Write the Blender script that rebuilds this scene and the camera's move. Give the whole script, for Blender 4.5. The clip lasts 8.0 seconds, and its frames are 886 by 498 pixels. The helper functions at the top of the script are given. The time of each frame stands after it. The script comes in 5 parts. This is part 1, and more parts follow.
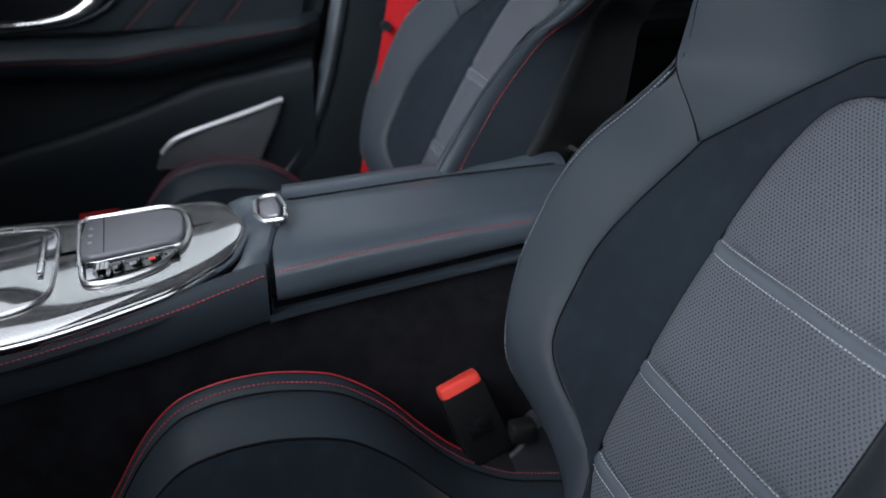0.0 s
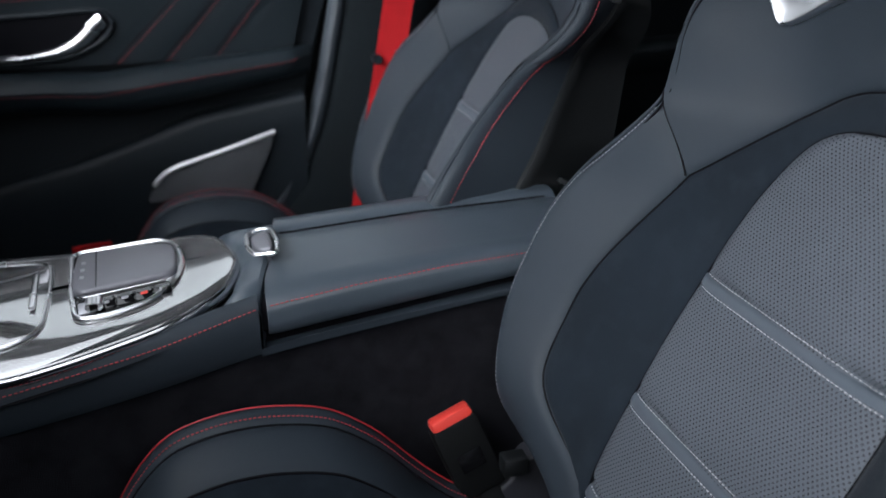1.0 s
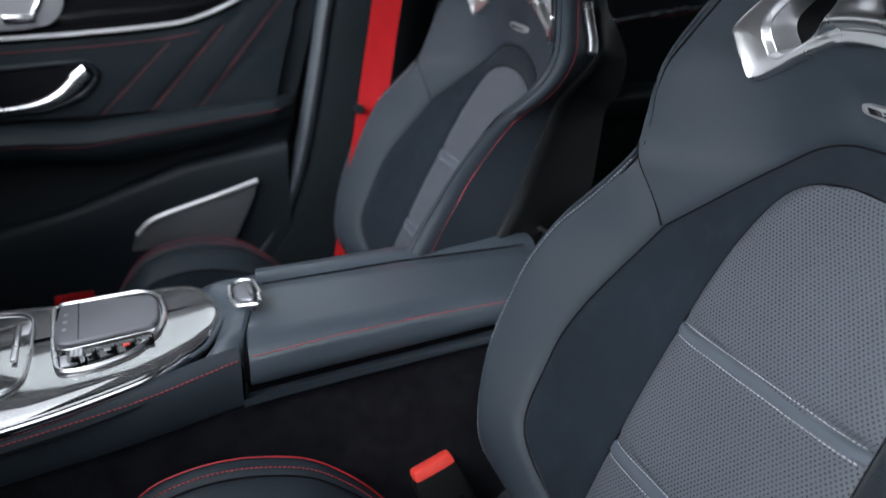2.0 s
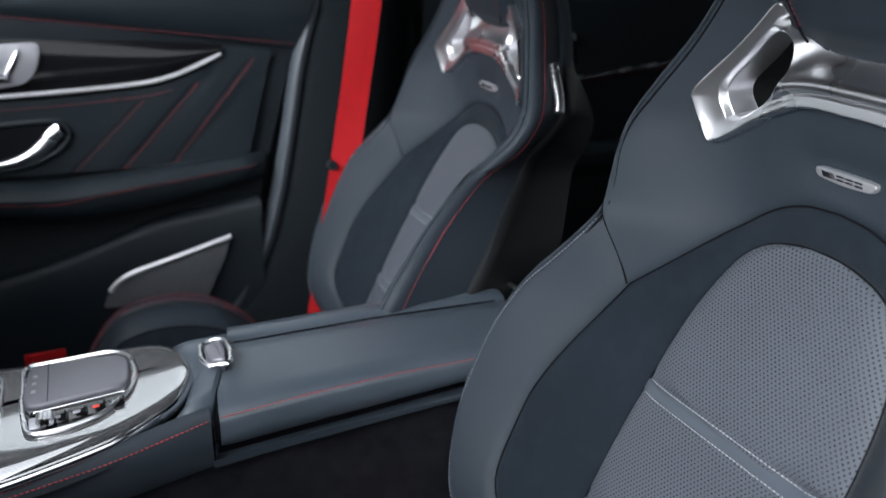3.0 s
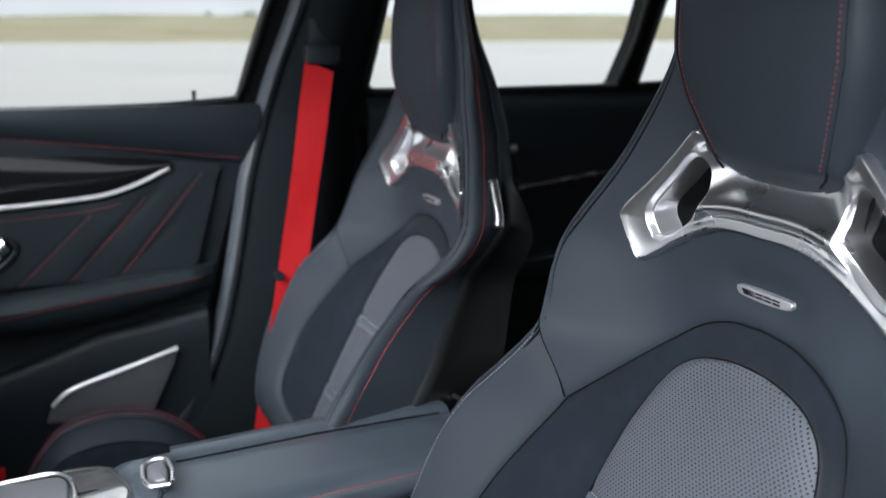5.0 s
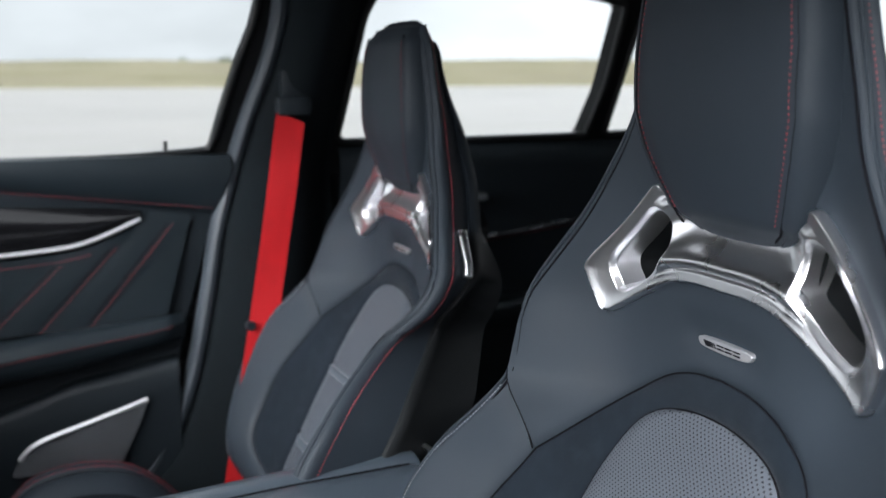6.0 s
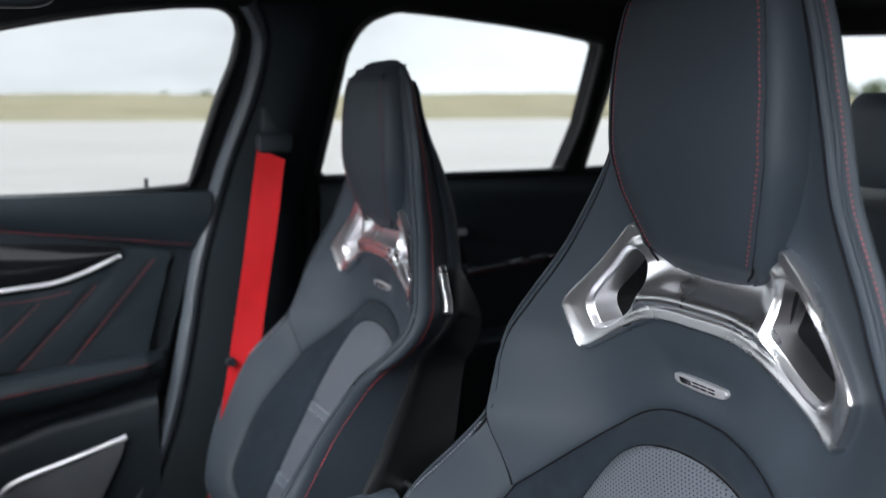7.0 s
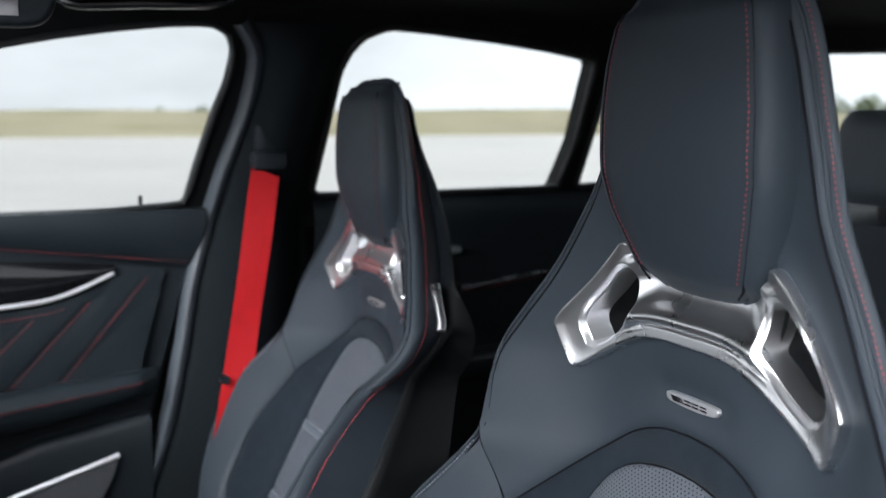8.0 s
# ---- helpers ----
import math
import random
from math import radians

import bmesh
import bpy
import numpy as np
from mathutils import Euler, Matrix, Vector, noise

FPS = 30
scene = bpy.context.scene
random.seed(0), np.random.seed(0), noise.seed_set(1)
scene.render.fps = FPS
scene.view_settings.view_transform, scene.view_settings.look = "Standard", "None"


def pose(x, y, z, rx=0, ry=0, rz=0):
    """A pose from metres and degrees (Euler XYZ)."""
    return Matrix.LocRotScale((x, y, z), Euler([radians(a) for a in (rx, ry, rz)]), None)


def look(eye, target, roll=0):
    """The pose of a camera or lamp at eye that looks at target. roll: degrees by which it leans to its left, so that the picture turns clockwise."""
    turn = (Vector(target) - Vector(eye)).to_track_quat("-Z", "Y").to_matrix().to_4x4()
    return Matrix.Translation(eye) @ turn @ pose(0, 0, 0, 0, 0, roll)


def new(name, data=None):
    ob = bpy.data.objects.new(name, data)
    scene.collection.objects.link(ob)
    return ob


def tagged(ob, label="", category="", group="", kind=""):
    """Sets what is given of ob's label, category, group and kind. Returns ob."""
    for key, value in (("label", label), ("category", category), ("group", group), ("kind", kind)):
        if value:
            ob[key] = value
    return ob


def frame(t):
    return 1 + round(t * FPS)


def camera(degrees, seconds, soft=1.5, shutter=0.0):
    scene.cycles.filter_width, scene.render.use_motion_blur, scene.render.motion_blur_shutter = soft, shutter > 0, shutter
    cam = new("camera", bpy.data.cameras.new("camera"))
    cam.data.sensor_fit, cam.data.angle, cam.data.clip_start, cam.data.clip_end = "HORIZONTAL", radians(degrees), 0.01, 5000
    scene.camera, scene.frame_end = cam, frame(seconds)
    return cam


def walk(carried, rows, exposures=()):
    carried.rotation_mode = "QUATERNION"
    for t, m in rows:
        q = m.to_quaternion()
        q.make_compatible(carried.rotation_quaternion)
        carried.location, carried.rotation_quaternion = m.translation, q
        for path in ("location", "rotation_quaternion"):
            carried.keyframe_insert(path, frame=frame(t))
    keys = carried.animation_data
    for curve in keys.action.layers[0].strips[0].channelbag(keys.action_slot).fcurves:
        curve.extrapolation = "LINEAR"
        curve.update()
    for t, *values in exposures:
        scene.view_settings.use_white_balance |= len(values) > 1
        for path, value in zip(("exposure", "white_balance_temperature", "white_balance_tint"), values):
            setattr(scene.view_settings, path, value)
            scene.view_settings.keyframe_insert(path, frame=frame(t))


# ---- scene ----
cam = camera(49.12, 8.0, soft=1.5)
PATH = [
    (0, (0.0412, 0.0102, 1.0536), (0.5242, 1.7486, 0.1907), 0.11),
    (0.5, (0.0413, 0.0090, 1.0558), (0.5301, 1.7520, 0.2054), 0.12),
    (1, (0.0418, 0.0061, 1.0613), (0.5462, 1.7636, 0.2508), 0.11),
    (2.5, (0.0455, -0.0067, 1.0794), (0.6155, 1.7831, 0.3926), 0.07),
    (3, (0.0488, -0.0114, 1.0866), (0.6475, 1.7875, 0.4498), 0.08),
    (3.5, (0.0508, -0.0164, 1.0928), (0.6748, 1.7891, 0.5007), 0.01),
    (4, (0.0531, -0.0210, 1.0989), (0.7044, 1.7894, 0.5527), -0.01),
    (4.5, (0.0536, -0.0265, 1.1045), (0.7322, 1.7892, 0.6119), 0.01),
    (6, (0.0600, -0.0417, 1.1213), (0.8188, 1.7744, 0.7662), -0.08),
    (6.5, (0.0591, -0.0473, 1.1251), (0.8420, 1.7656, 0.8081), -0.11),
    (7, (0.0583, -0.0509, 1.1286), (0.8570, 1.7598, 0.8393), -0.09),
    (7.5, (0.0597, -0.0530, 1.1307), (0.8685, 1.7567, 0.8648), -0.18),
    (8, (0.0599, -0.0538, 1.1313), (0.8690, 1.7570, 0.8741), -0.11),
]
walk(cam, [(t, look(eye, target, roll)) for t, eye, target, roll in PATH], [(0, 2.3, 6000, 9), (3, 2.55, 6050, 9), (8, 2.75, 6150, 9)])

cam.data.dof.use_dof = True
cam.data.dof.focus_distance = 0.85
cam.data.dof.aperture_fstop = 5.6

# ---- light: an overcast day ----
world = bpy.data.worlds.new("overcast")
scene.world = world
world.use_nodes = True
wn, wl = world.node_tree.nodes, world.node_tree.links
sky = wn.new("ShaderNodeTexSky")
sky.sky_type, sky.sun_disc = "NISHITA", False
sky.sun_elevation, sky.sun_rotation = radians(26), radians(238)
sky.air_density, sky.dust_density = 1.0, 3.0
pale = wn.new("ShaderNodeHueSaturation")
pale.inputs["Saturation"].default_value = 0.05
clouds = wn.new("ShaderNodeTexNoise")
clouds.inputs["Scale"].default_value = 4.2
clouds.inputs["Detail"].default_value = 5
stretch = wn.new("ShaderNodeMapping")
stretch.inputs["Scale"].default_value = (1, 1, 3.0)
stretch.inputs["Location"].default_value = (0.4, 0.7, 1.3)
where = wn.new("ShaderNodeTexCoord")
shade = wn.new("ShaderNodeMapRange")
shade.inputs["From Min"].default_value, shade.inputs["From Max"].default_value = 0.35, 0.7
shade.inputs["To Min"].default_value, shade.inputs["To Max"].default_value = 0.80, 1.04
tint = wn.new("ShaderNodeMix")
tint.data_type, tint.blend_type = "RGBA", "MULTIPLY"
tint.inputs["Factor"].default_value = 1.0
wl.new(where.outputs["Generated"], stretch.inputs["Vector"])
wl.new(stretch.outputs["Vector"], clouds.inputs["Vector"])
wl.new(clouds.outputs["Fac"], shade.inputs["Value"])
# an overcast sky is brighter overhead than at the horizon
up = wn.new("ShaderNodeSeparateXYZ")
wl.new(where.outputs["Generated"], up.inputs[0])
rise = wn.new("ShaderNodeMapRange")
rise.inputs["From Min"].default_value, rise.inputs["From Max"].default_value = 0.24, 1.0
rise.inputs["To Min"].default_value, rise.inputs["To Max"].default_value = 0.335, 2.15
wl.new(up.outputs["Z"], rise.inputs["Value"])
both_shades = wn.new("ShaderNodeMath")
both_shades.operation = "MULTIPLY"
wl.new(shade.outputs["Result"], both_shades.inputs[0])
wl.new(rise.outputs["Result"], both_shades.inputs[1])
# the cloud cover hides the darker band of clear sky at the horizon
lift = wn.new("ShaderNodeMath")
lift.operation = "MAXIMUM"
lift.inputs[1].default_value = 0.22
aim = wn.new("ShaderNodeCombineXYZ")
wl.new(up.outputs["Z"], lift.inputs[0])
wl.new(up.outputs["X"], aim.inputs["X"])
wl.new(up.outputs["Y"], aim.inputs["Y"])
wl.new(lift.outputs[0], aim.inputs["Z"])
wl.new(aim.outputs[0], sky.inputs["Vector"])
wl.new(sky.outputs["Color"], pale.inputs["Color"])
wl.new(pale.outputs["Color"], tint.inputs["A"])
wl.new(both_shades.outputs[0], tint.inputs["B"])
back = wn["Background"]
back.inputs["Strength"].default_value = 0.11
wl.new(tint.outputs["Result"], back.inputs["Color"])

sun = new("sun", bpy.data.lights.new("sun", "SUN"))
sun.data.energy, sun.data.angle, sun.data.color = 0.5, radians(50), (1.0, 0.985, 0.97)
sun.matrix_world = look((0, 0, 0), (0.72, 0.45, -0.42))


# ---- materials ----
def material(name, color, rough=0.5, metal=0.0, spots=None, bump=None, vary=0.12, vary_scale=9.0, coat=0.0, sheen=0.0, spec=0.5, rough_vary=0.06):
    """A surface with variation at two scales. bump: (scale, depth); spots: (scale, colour, amount)."""
    mat = bpy.data.materials.new(name)
    mat.use_nodes = True
    n, l = mat.node_tree.nodes, mat.node_tree.links
    b = n["Principled BSDF"]
    b.inputs["Metallic"].default_value = metal
    b.inputs["Specular IOR Level"].default_value = spec
    b.inputs["Coat Weight"].default_value = coat
    b.inputs["Coat Roughness"].default_value = 0.05
    b.inputs["Sheen Weight"].default_value = sheen
    b.inputs["Sheen Roughness"].default_value = 0.4
    tc = n.new("ShaderNodeTexCoord")
    big = n.new("ShaderNodeTexNoise")
    big.inputs["Scale"].default_value, big.inputs["Detail"].default_value = vary_scale, 6
    l.new(tc.outputs["Object"], big.inputs["Vector"])
    ramp = n.new("ShaderNodeMapRange")
    ramp.inputs["From Min"].default_value, ramp.inputs["From Max"].default_value = 0.3, 0.7
    ramp.inputs["To Min"].default_value, ramp.inputs["To Max"].default_value = 1 - vary, 1 + vary
    l.new(big.outputs["Fac"], ramp.inputs["Value"])
    mul = n.new("ShaderNodeMix")
    mul.data_type, mul.blend_type = "RGBA", "MULTIPLY"
    mul.inputs["Factor"].default_value = 1
    mul.inputs["A"].default_value = (*color, 1)
    l.new(ramp.outputs["Result"], mul.inputs["B"])
    out = mul.outputs["Result"]
    if spots:
        s = n.new("ShaderNodeTexNoise")
        s.inputs["Scale"].default_value, s.inputs["Detail"].default_value = spots[0], 3
        l.new(tc.outputs["Object"], s.inputs["Vector"])
        m = n.new("ShaderNodeMapRange")
        m.inputs["From Min"].default_value, m.inputs["From Max"].default_value = 0.5, 0.7
        m.inputs["To Max"].default_value = spots[2]
        l.new(s.outputs["Fac"], m.inputs["Value"])
        mx = n.new("ShaderNodeMix")
        mx.data_type = "RGBA"
        mx.inputs["B"].default_value = (*spots[1], 1)
        l.new(m.outputs["Result"], mx.inputs["Factor"])
        l.new(out, mx.inputs["A"])
        out = mx.outputs["Result"]
    l.new(out, b.inputs["Base Color"])
    rr = n.new("ShaderNodeMapRange")
    rr.inputs["From Min"].default_value, rr.inputs["From Max"].default_value = 0.3, 0.7
    rr.inputs["To Min"].default_value, rr.inputs["To Max"].default_value = max(rough - rough_vary, 0.02), min(rough + rough_vary, 1)
    l.new(big.outputs["Fac"], rr.inputs["Value"])
    l.new(rr.outputs["Result"], b.inputs["Roughness"])
    if bump:
        t = n.new("ShaderNodeTexVoronoi" if len(bump) > 2 else "ShaderNodeTexNoise")
        t.inputs["Scale"].default_value = bump[0]
        l.new(tc.outputs["Object"], t.inputs["Vector"])
        bp = n.new("ShaderNodeBump")
        bp.inputs["Strength"].default_value = 0.6
        bp.inputs["Distance"].default_value = bump[1]
        l.new(t.outputs[0], bp.inputs["Height"])
        l.new(bp.outputs["Normal"], b.inputs["Normal"])
    return mat


def math_node(n, l, op, a, b=None):
    m = n.new("ShaderNodeMath")
    m.operation = op
    for k, v in enumerate((a, b)):
        if v is None:
            continue
        if isinstance(v, (int, float)):
            m.inputs[k].default_value = v
        else:
            l.new(v, m.inputs[k])
    return m.outputs[0]


def add_perforation(mat, pitch, along, across, hole=0.2, squeeze=1.0):
    """Rows of small punched holes, every other row shifted by half a pitch. along, across: axes of the object."""
    n, l = mat.node_tree.nodes, mat.node_tree.links
    b = n["Principled BSDF"]
    tc = n.new("ShaderNodeTexCoord")
    sep = n.new("ShaderNodeSeparateXYZ")
    l.new(tc.outputs["Object"], sep.inputs[0])
    v = math_node(n, l, "DIVIDE", sep.outputs[across], pitch * squeeze * 0.6)
    row = math_node(n, l, "FLOOR", v)
    shift = math_node(n, l, "MULTIPLY", math_node(n, l, "MODULO", math_node(n, l, "ADD", row, 1000), 2), 0.5)
    a = math_node(n, l, "ADD", math_node(n, l, "DIVIDE", sep.outputs[along], pitch), shift)
    dx = math_node(n, l, "SUBTRACT", math_node(n, l, "FRACT", math_node(n, l, "ADD", a, 1000)), 0.5)
    dy = math_node(n, l, "MULTIPLY", math_node(n, l, "SUBTRACT", math_node(n, l, "FRACT", math_node(n, l, "ADD", v, 1000)), 0.5), 0.6)
    r = math_node(n, l, "SQRT", math_node(n, l, "ADD", math_node(n, l, "MULTIPLY", dx, dx), math_node(n, l, "MULTIPLY", dy, dy)))
    k = n.new("ShaderNodeMapRange")
    k.interpolation_type = "SMOOTHSTEP"
    k.inputs["From Min"].default_value, k.inputs["From Max"].default_value = hole * 0.7, hole * 1.25
    l.new(r, k.inputs["Value"])
    old = b.inputs["Base Color"].links[0].from_socket
    mx = n.new("ShaderNodeMix")
    mx.data_type = "RGBA"
    mx.inputs["A"].default_value = (0.004, 0.004, 0.005, 1)
    l.new(k.outputs["Result"], mx.inputs["Factor"])
    l.new(old, mx.inputs["B"])
    l.new(mx.outputs["Result"], b.inputs["Base Color"])
    bp = n.new("ShaderNodeBump")
    bp.inputs["Distance"].default_value = 0.0012
    bp.inputs["Strength"].default_value = 0.8
    l.new(k.outputs["Result"], bp.inputs["Height"])
    if b.inputs["Normal"].links:
        l.new(b.inputs["Normal"].links[0].from_socket, bp.inputs["Normal"])
    l.new(bp.outputs["Normal"], b.inputs["Normal"])
    sp = math_node(n, l, "MULTIPLY", k.outputs["Result"], 0.36)
    l.new(sp, b.inputs["Specular IOR Level"])


LEATHER = material("fine_grained_black_leather", (0.0185, 0.0252, 0.0335), 0.62, bump=(900, 0.00012, 1), vary=0.08, vary_scale=14, spec=0.30)
GREY_LEATHER = material("perforated_grey_leather", (0.068, 0.077, 0.092), 0.6, bump=(900, 0.00012, 1), vary=0.06, vary_scale=14, spec=0.35)
PLAIN_GREY = material("grey_leather_welt", (0.060, 0.073, 0.090), 0.48, bump=(900, 0.00012, 1), vary=0.05, vary_scale=14, spec=0.45)
CUSHION_GREY = material("perforated_cushion_leather", (0.068, 0.077, 0.092), 0.6, bump=(900, 0.00012, 1), vary=0.06, vary_scale=14, spec=0.35)
add_perforation(GREY_LEATHER, 0.0048, "Y", "Z", 0.14, 0.9)
add_perforation(CUSHION_GREY, 0.0048, "Y", "X", 0.14)
# the same black leather, colour raised for window light on the lid and collar
CONSOLE_LEATHER = material("lit_console_leather", (0.044, 0.057, 0.072), 0.38, bump=(900, 0.00010, 1), vary=0.08, vary_scale=14, spec=0.8)
# black leather again, its colour darkened for the shade on the far doors
DOOR_LEATHER = material("shaded_black_leather", (0.0090, 0.0138, 0.0178), 0.46, bump=(900, 0.00012, 1), vary=0.08, vary_scale=14, spec=0.3)
SUEDE = material("black_suede", (0.010, 0.0140, 0.0195), 0.95, spots=(45, (0.015, 0.020, 0.027), 0.5), bump=(2500, 0.0003), vary=0.12, vary_scale=18, sheen=0.12, spec=0.1)
SOFT_PLASTIC = material("black_soft_plastic", (0.0085, 0.0125, 0.0165), 0.55, bump=(700, 0.00015, 1), vary=0.1, spec=0.3)
DARK_PLASTIC = material("black_hard_plastic", (0.006, 0.007, 0.008), 0.5, bump=(600, 0.0001, 1), vary=0.1, spec=0.4)
BUCKLE_BLACK = material("matt_black_plastic", (0.004, 0.0045, 0.005), 0.75, bump=(600, 0.0001, 1), vary=0.1, spec=0.15)
GLOSS_BLACK = material("gloss_black", (0.006, 0.006, 0.007), 0.12, vary=0.05, coat=0.5)
CARPET = material("black_carpet", (0.013, 0.013, 0.016), 1.0, spots=(28, (0.019, 0.019, 0.023), 0.8), bump=(900, 0.0015), vary=0.3, vary_scale=30, spec=0.05)
SATIN = material("satin_chrome", (0.84, 0.84, 0.86), 0.28, metal=1.0, vary=0.03, rough_vary=0.04)
RUBBER = material("grey_rubber", (0.036, 0.044, 0.054), 0.5, vary=0.1, bump=(500, 0.0001))
BADGE = material("silver_badge_metal", (0.42, 0.42, 0.44), 0.36, metal=0.6, vary=0.03)
BRIGHT = material("bright_silver_strip", (0.70, 0.70, 0.73), 0.33, metal=0.55, vary=0.03)
CHROME = material("bright_chrome", (0.78, 0.78, 0.80), 0.12, metal=1.0, vary=0.02)
SILVER = material("silver_paint", (0.42, 0.42, 0.45), 0.35, metal=0.7, vary=0.03)
RED_THREAD = material("red_thread", (0.38, 0.036, 0.045), 0.7, vary=0.2, vary_scale=200)
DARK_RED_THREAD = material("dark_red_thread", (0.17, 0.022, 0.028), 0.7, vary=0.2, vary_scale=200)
RED_PIPING = material("red_piping", (0.36, 0.016, 0.024), 0.5, vary=0.1)
GREY_THREAD = material("light_grey_thread", (0.42, 0.42, 0.44), 0.7, vary=0.2, vary_scale=200)
DARK_THREAD = material("mid_grey_thread", (0.26, 0.26, 0.28), 0.7, vary=0.2, vary_scale=200)
BELT_RED = material("red_webbing", (0.36, 0.007, 0.010), 0.7, bump=(1500, 0.0004), vary=0.08, vary_scale=30, spec=0.2)
BUCKLE_RED = material("red_button_plastic", (0.75, 0.06, 0.045), 0.35, vary=0.05)
HEADLINER = material("black_headliner_cloth", (0.014, 0.014, 0.016), 0.95, bump=(1500, 0.0004), vary=0.15, spec=0.1)
PAD_GREY = material("grey_touch_surface", (0.16, 0.16, 0.18), 0.38, metal=0.3, bump=(1200, 0.0001), vary=0.04)
INK = material("black_print", (0.007, 0.007, 0.009), 0.9, spec=0.05)
PILLAR = material("black_pillar_cloth", (0.0055, 0.0078, 0.0096), 0.9, bump=(1500, 0.0004), vary=0.12, spec=0.12)
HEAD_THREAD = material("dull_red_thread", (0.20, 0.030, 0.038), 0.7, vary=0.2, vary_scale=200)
BRACKET_GREY = material("dark_grey_plastic", (0.030, 0.031, 0.038), 0.5, bump=(600, 0.0001, 1), vary=0.1, spec=0.4)
BODY_PAINT = material("dark_grey_car_paint", (0.03, 0.03, 0.034), 0.25, vary=0.04, coat=0.8)


def carbon_material():
    """Twill-woven carbon fibre under clear lacquer."""
    mat = material("lacquered_carbon_fibre", (0.05, 0.05, 0.055), 0.1, vary=0.08, coat=1.0, vary_scale=20)
    n, l = mat.node_tree.nodes, mat.node_tree.links
    b = n["Principled BSDF"]
    b.inputs["Coat Roughness"].default_value = 0.03
    b.inputs["Coat IOR"].default_value = 3.4
    b.inputs["IOR"].default_value = 1.7
    b.inputs["Specular IOR Level"].default_value = 1.0
    tc = n.new("ShaderNodeTexCoord")
    sep = n.new("ShaderNodeSeparateXYZ")
    l.new(tc.outputs["Object"], sep.inputs[0])
    pitch = 0.0013
    i = math_node(n, l, "FLOOR", math_node(n, l, "DIVIDE", sep.outputs["X"], pitch))
    j = math_node(n, l, "FLOOR", math_node(n, l, "DIVIDE", sep.outputs["Y"], pitch))
    k = math_node(n, l, "MODULO", math_node(n, l, "ADD", math_node(n, l, "ADD", i, j), 4000), 4)
    over = math_node(n, l, "LESS_THAN", k, 1.5)
    mx = n.new("ShaderNodeMix")
    mx.data_type = "RGBA"
    mx.inputs["A"].default_value = (0.012, 0.012, 0.014, 1)
    mx.inputs["B"].default_value = (0.20, 0.20, 0.205, 1)
    l.new(over, mx.inputs["Factor"])
    l.new(mx.outputs["Result"], b.inputs["Base Color"])
    return mat


CARBON = carbon_material()


# ---- mesh helpers ----
def part(name, geo, mat, parent=None, label="", smooth=True):
    """One mesh object from (vertices, faces); under a parent its vertices are moved to the parent's place."""
    verts, faces = geo
    base = Vector((0, 0, 0))
    p = parent
    while p is not None:
        base += p.location
        p = p.parent
    mesh = bpy.data.meshes.new(name)
    mesh.from_pydata([tuple(Vector(v) - base) for v in verts], [], faces)
    bm = bmesh.new()
    bm.from_mesh(mesh)
    bmesh.ops.recalc_face_normals(bm, faces=bm.faces)
    bm.to_mesh(mesh)
    bm.free()
    for poly in mesh.polygons:
        poly.use_smooth = smooth
    if smooth:
        mesh.set_sharp_from_angle(angle=radians(40))
    mesh.materials.append(mat)
    ob = new(name, mesh)
    if parent is not None:
        ob.parent = parent
    if label:
        ob["label"] = label
    return ob


def thing(name, place, label, category, group="", kind=""):
    ob = new(name)
    ob.empty_display_size = 0.05
    ob.location = place
    return tagged(ob, label, category, group, kind)


def merged(*geos):
    verts, faces = [], []
    for v, f in geos:
        k = len(verts)
        verts += list(v)
        faces += [tuple(i + k for i in one) for one in f]
    return verts, faces


def loft(rows, closed=False, cap=False):
    """A skin over rows of points of equal length; closed: each row is a loop; cap: close both ends."""
    m = len(rows[0])
    verts = [tuple(p) for row in rows for p in row]
    faces = []
    for a in range(len(rows) - 1):
        for b in range(m if closed else m - 1):
            c = (b + 1) % m
            faces.append((a * m + b, a * m + c, (a + 1) * m + c, (a + 1) * m + b))
    if cap:
        faces += [tuple(range(m))[::-1], tuple(range((len(rows) - 1) * m, len(rows) * m))]
    return verts, faces


def spline(points, n, tight=0.5):
    """n points at even steps along a smooth curve through the given points."""
    p = [np.array(q, float) for q in points]
    p = [2 * p[0] - p[1], *p, 2 * p[-1] - p[-2]]
    fine = []
    for i in range(1, len(p) - 2):
        for s in np.linspace(0, 1, 16, endpoint=False):
            a, b, c, d = p[i - 1], p[i], p[i + 1], p[i + 2]
            fine.append(0.5 * (2 * b + (c - a) * s + (2 * a - 5 * b + 4 * c - d) * s**2 + (3 * b - a - 3 * c + d) * s**3))
    fine.append(p[-2])
    return even(fine, n)


def even(fine, n):
    fine = np.array(fine, float)
    run = np.r_[0, np.cumsum(np.linalg.norm(np.diff(fine, axis=0), axis=1))]
    at = np.linspace(0, run[-1], n)
    return np.stack([np.interp(at, run, fine[:, k]) for k in range(fine.shape[1])], 1)


def tube(points, r, sides=8, closed=False):
    """A round cord along points."""
    pts = [Vector(p) for p in points]
    rows, up = [], Vector((0.3, 0.2, 0.93))
    for i, p in enumerate(pts):
        a = pts[i - 1] if i or closed else p
        b = pts[(i + 1) % len(pts)] if closed or i < len(pts) - 1 else p
        way = (b - a).normalized()
        s = way.cross(up).normalized()
        t = s.cross(way)
        rows.append([p + r * (math.cos(x) * s + math.sin(x) * t) for x in np.linspace(0, 2 * math.pi, sides, endpoint=False)])
    if closed:
        rows.append(rows[0])
        return loft(rows, True)
    return loft(rows, True, True)


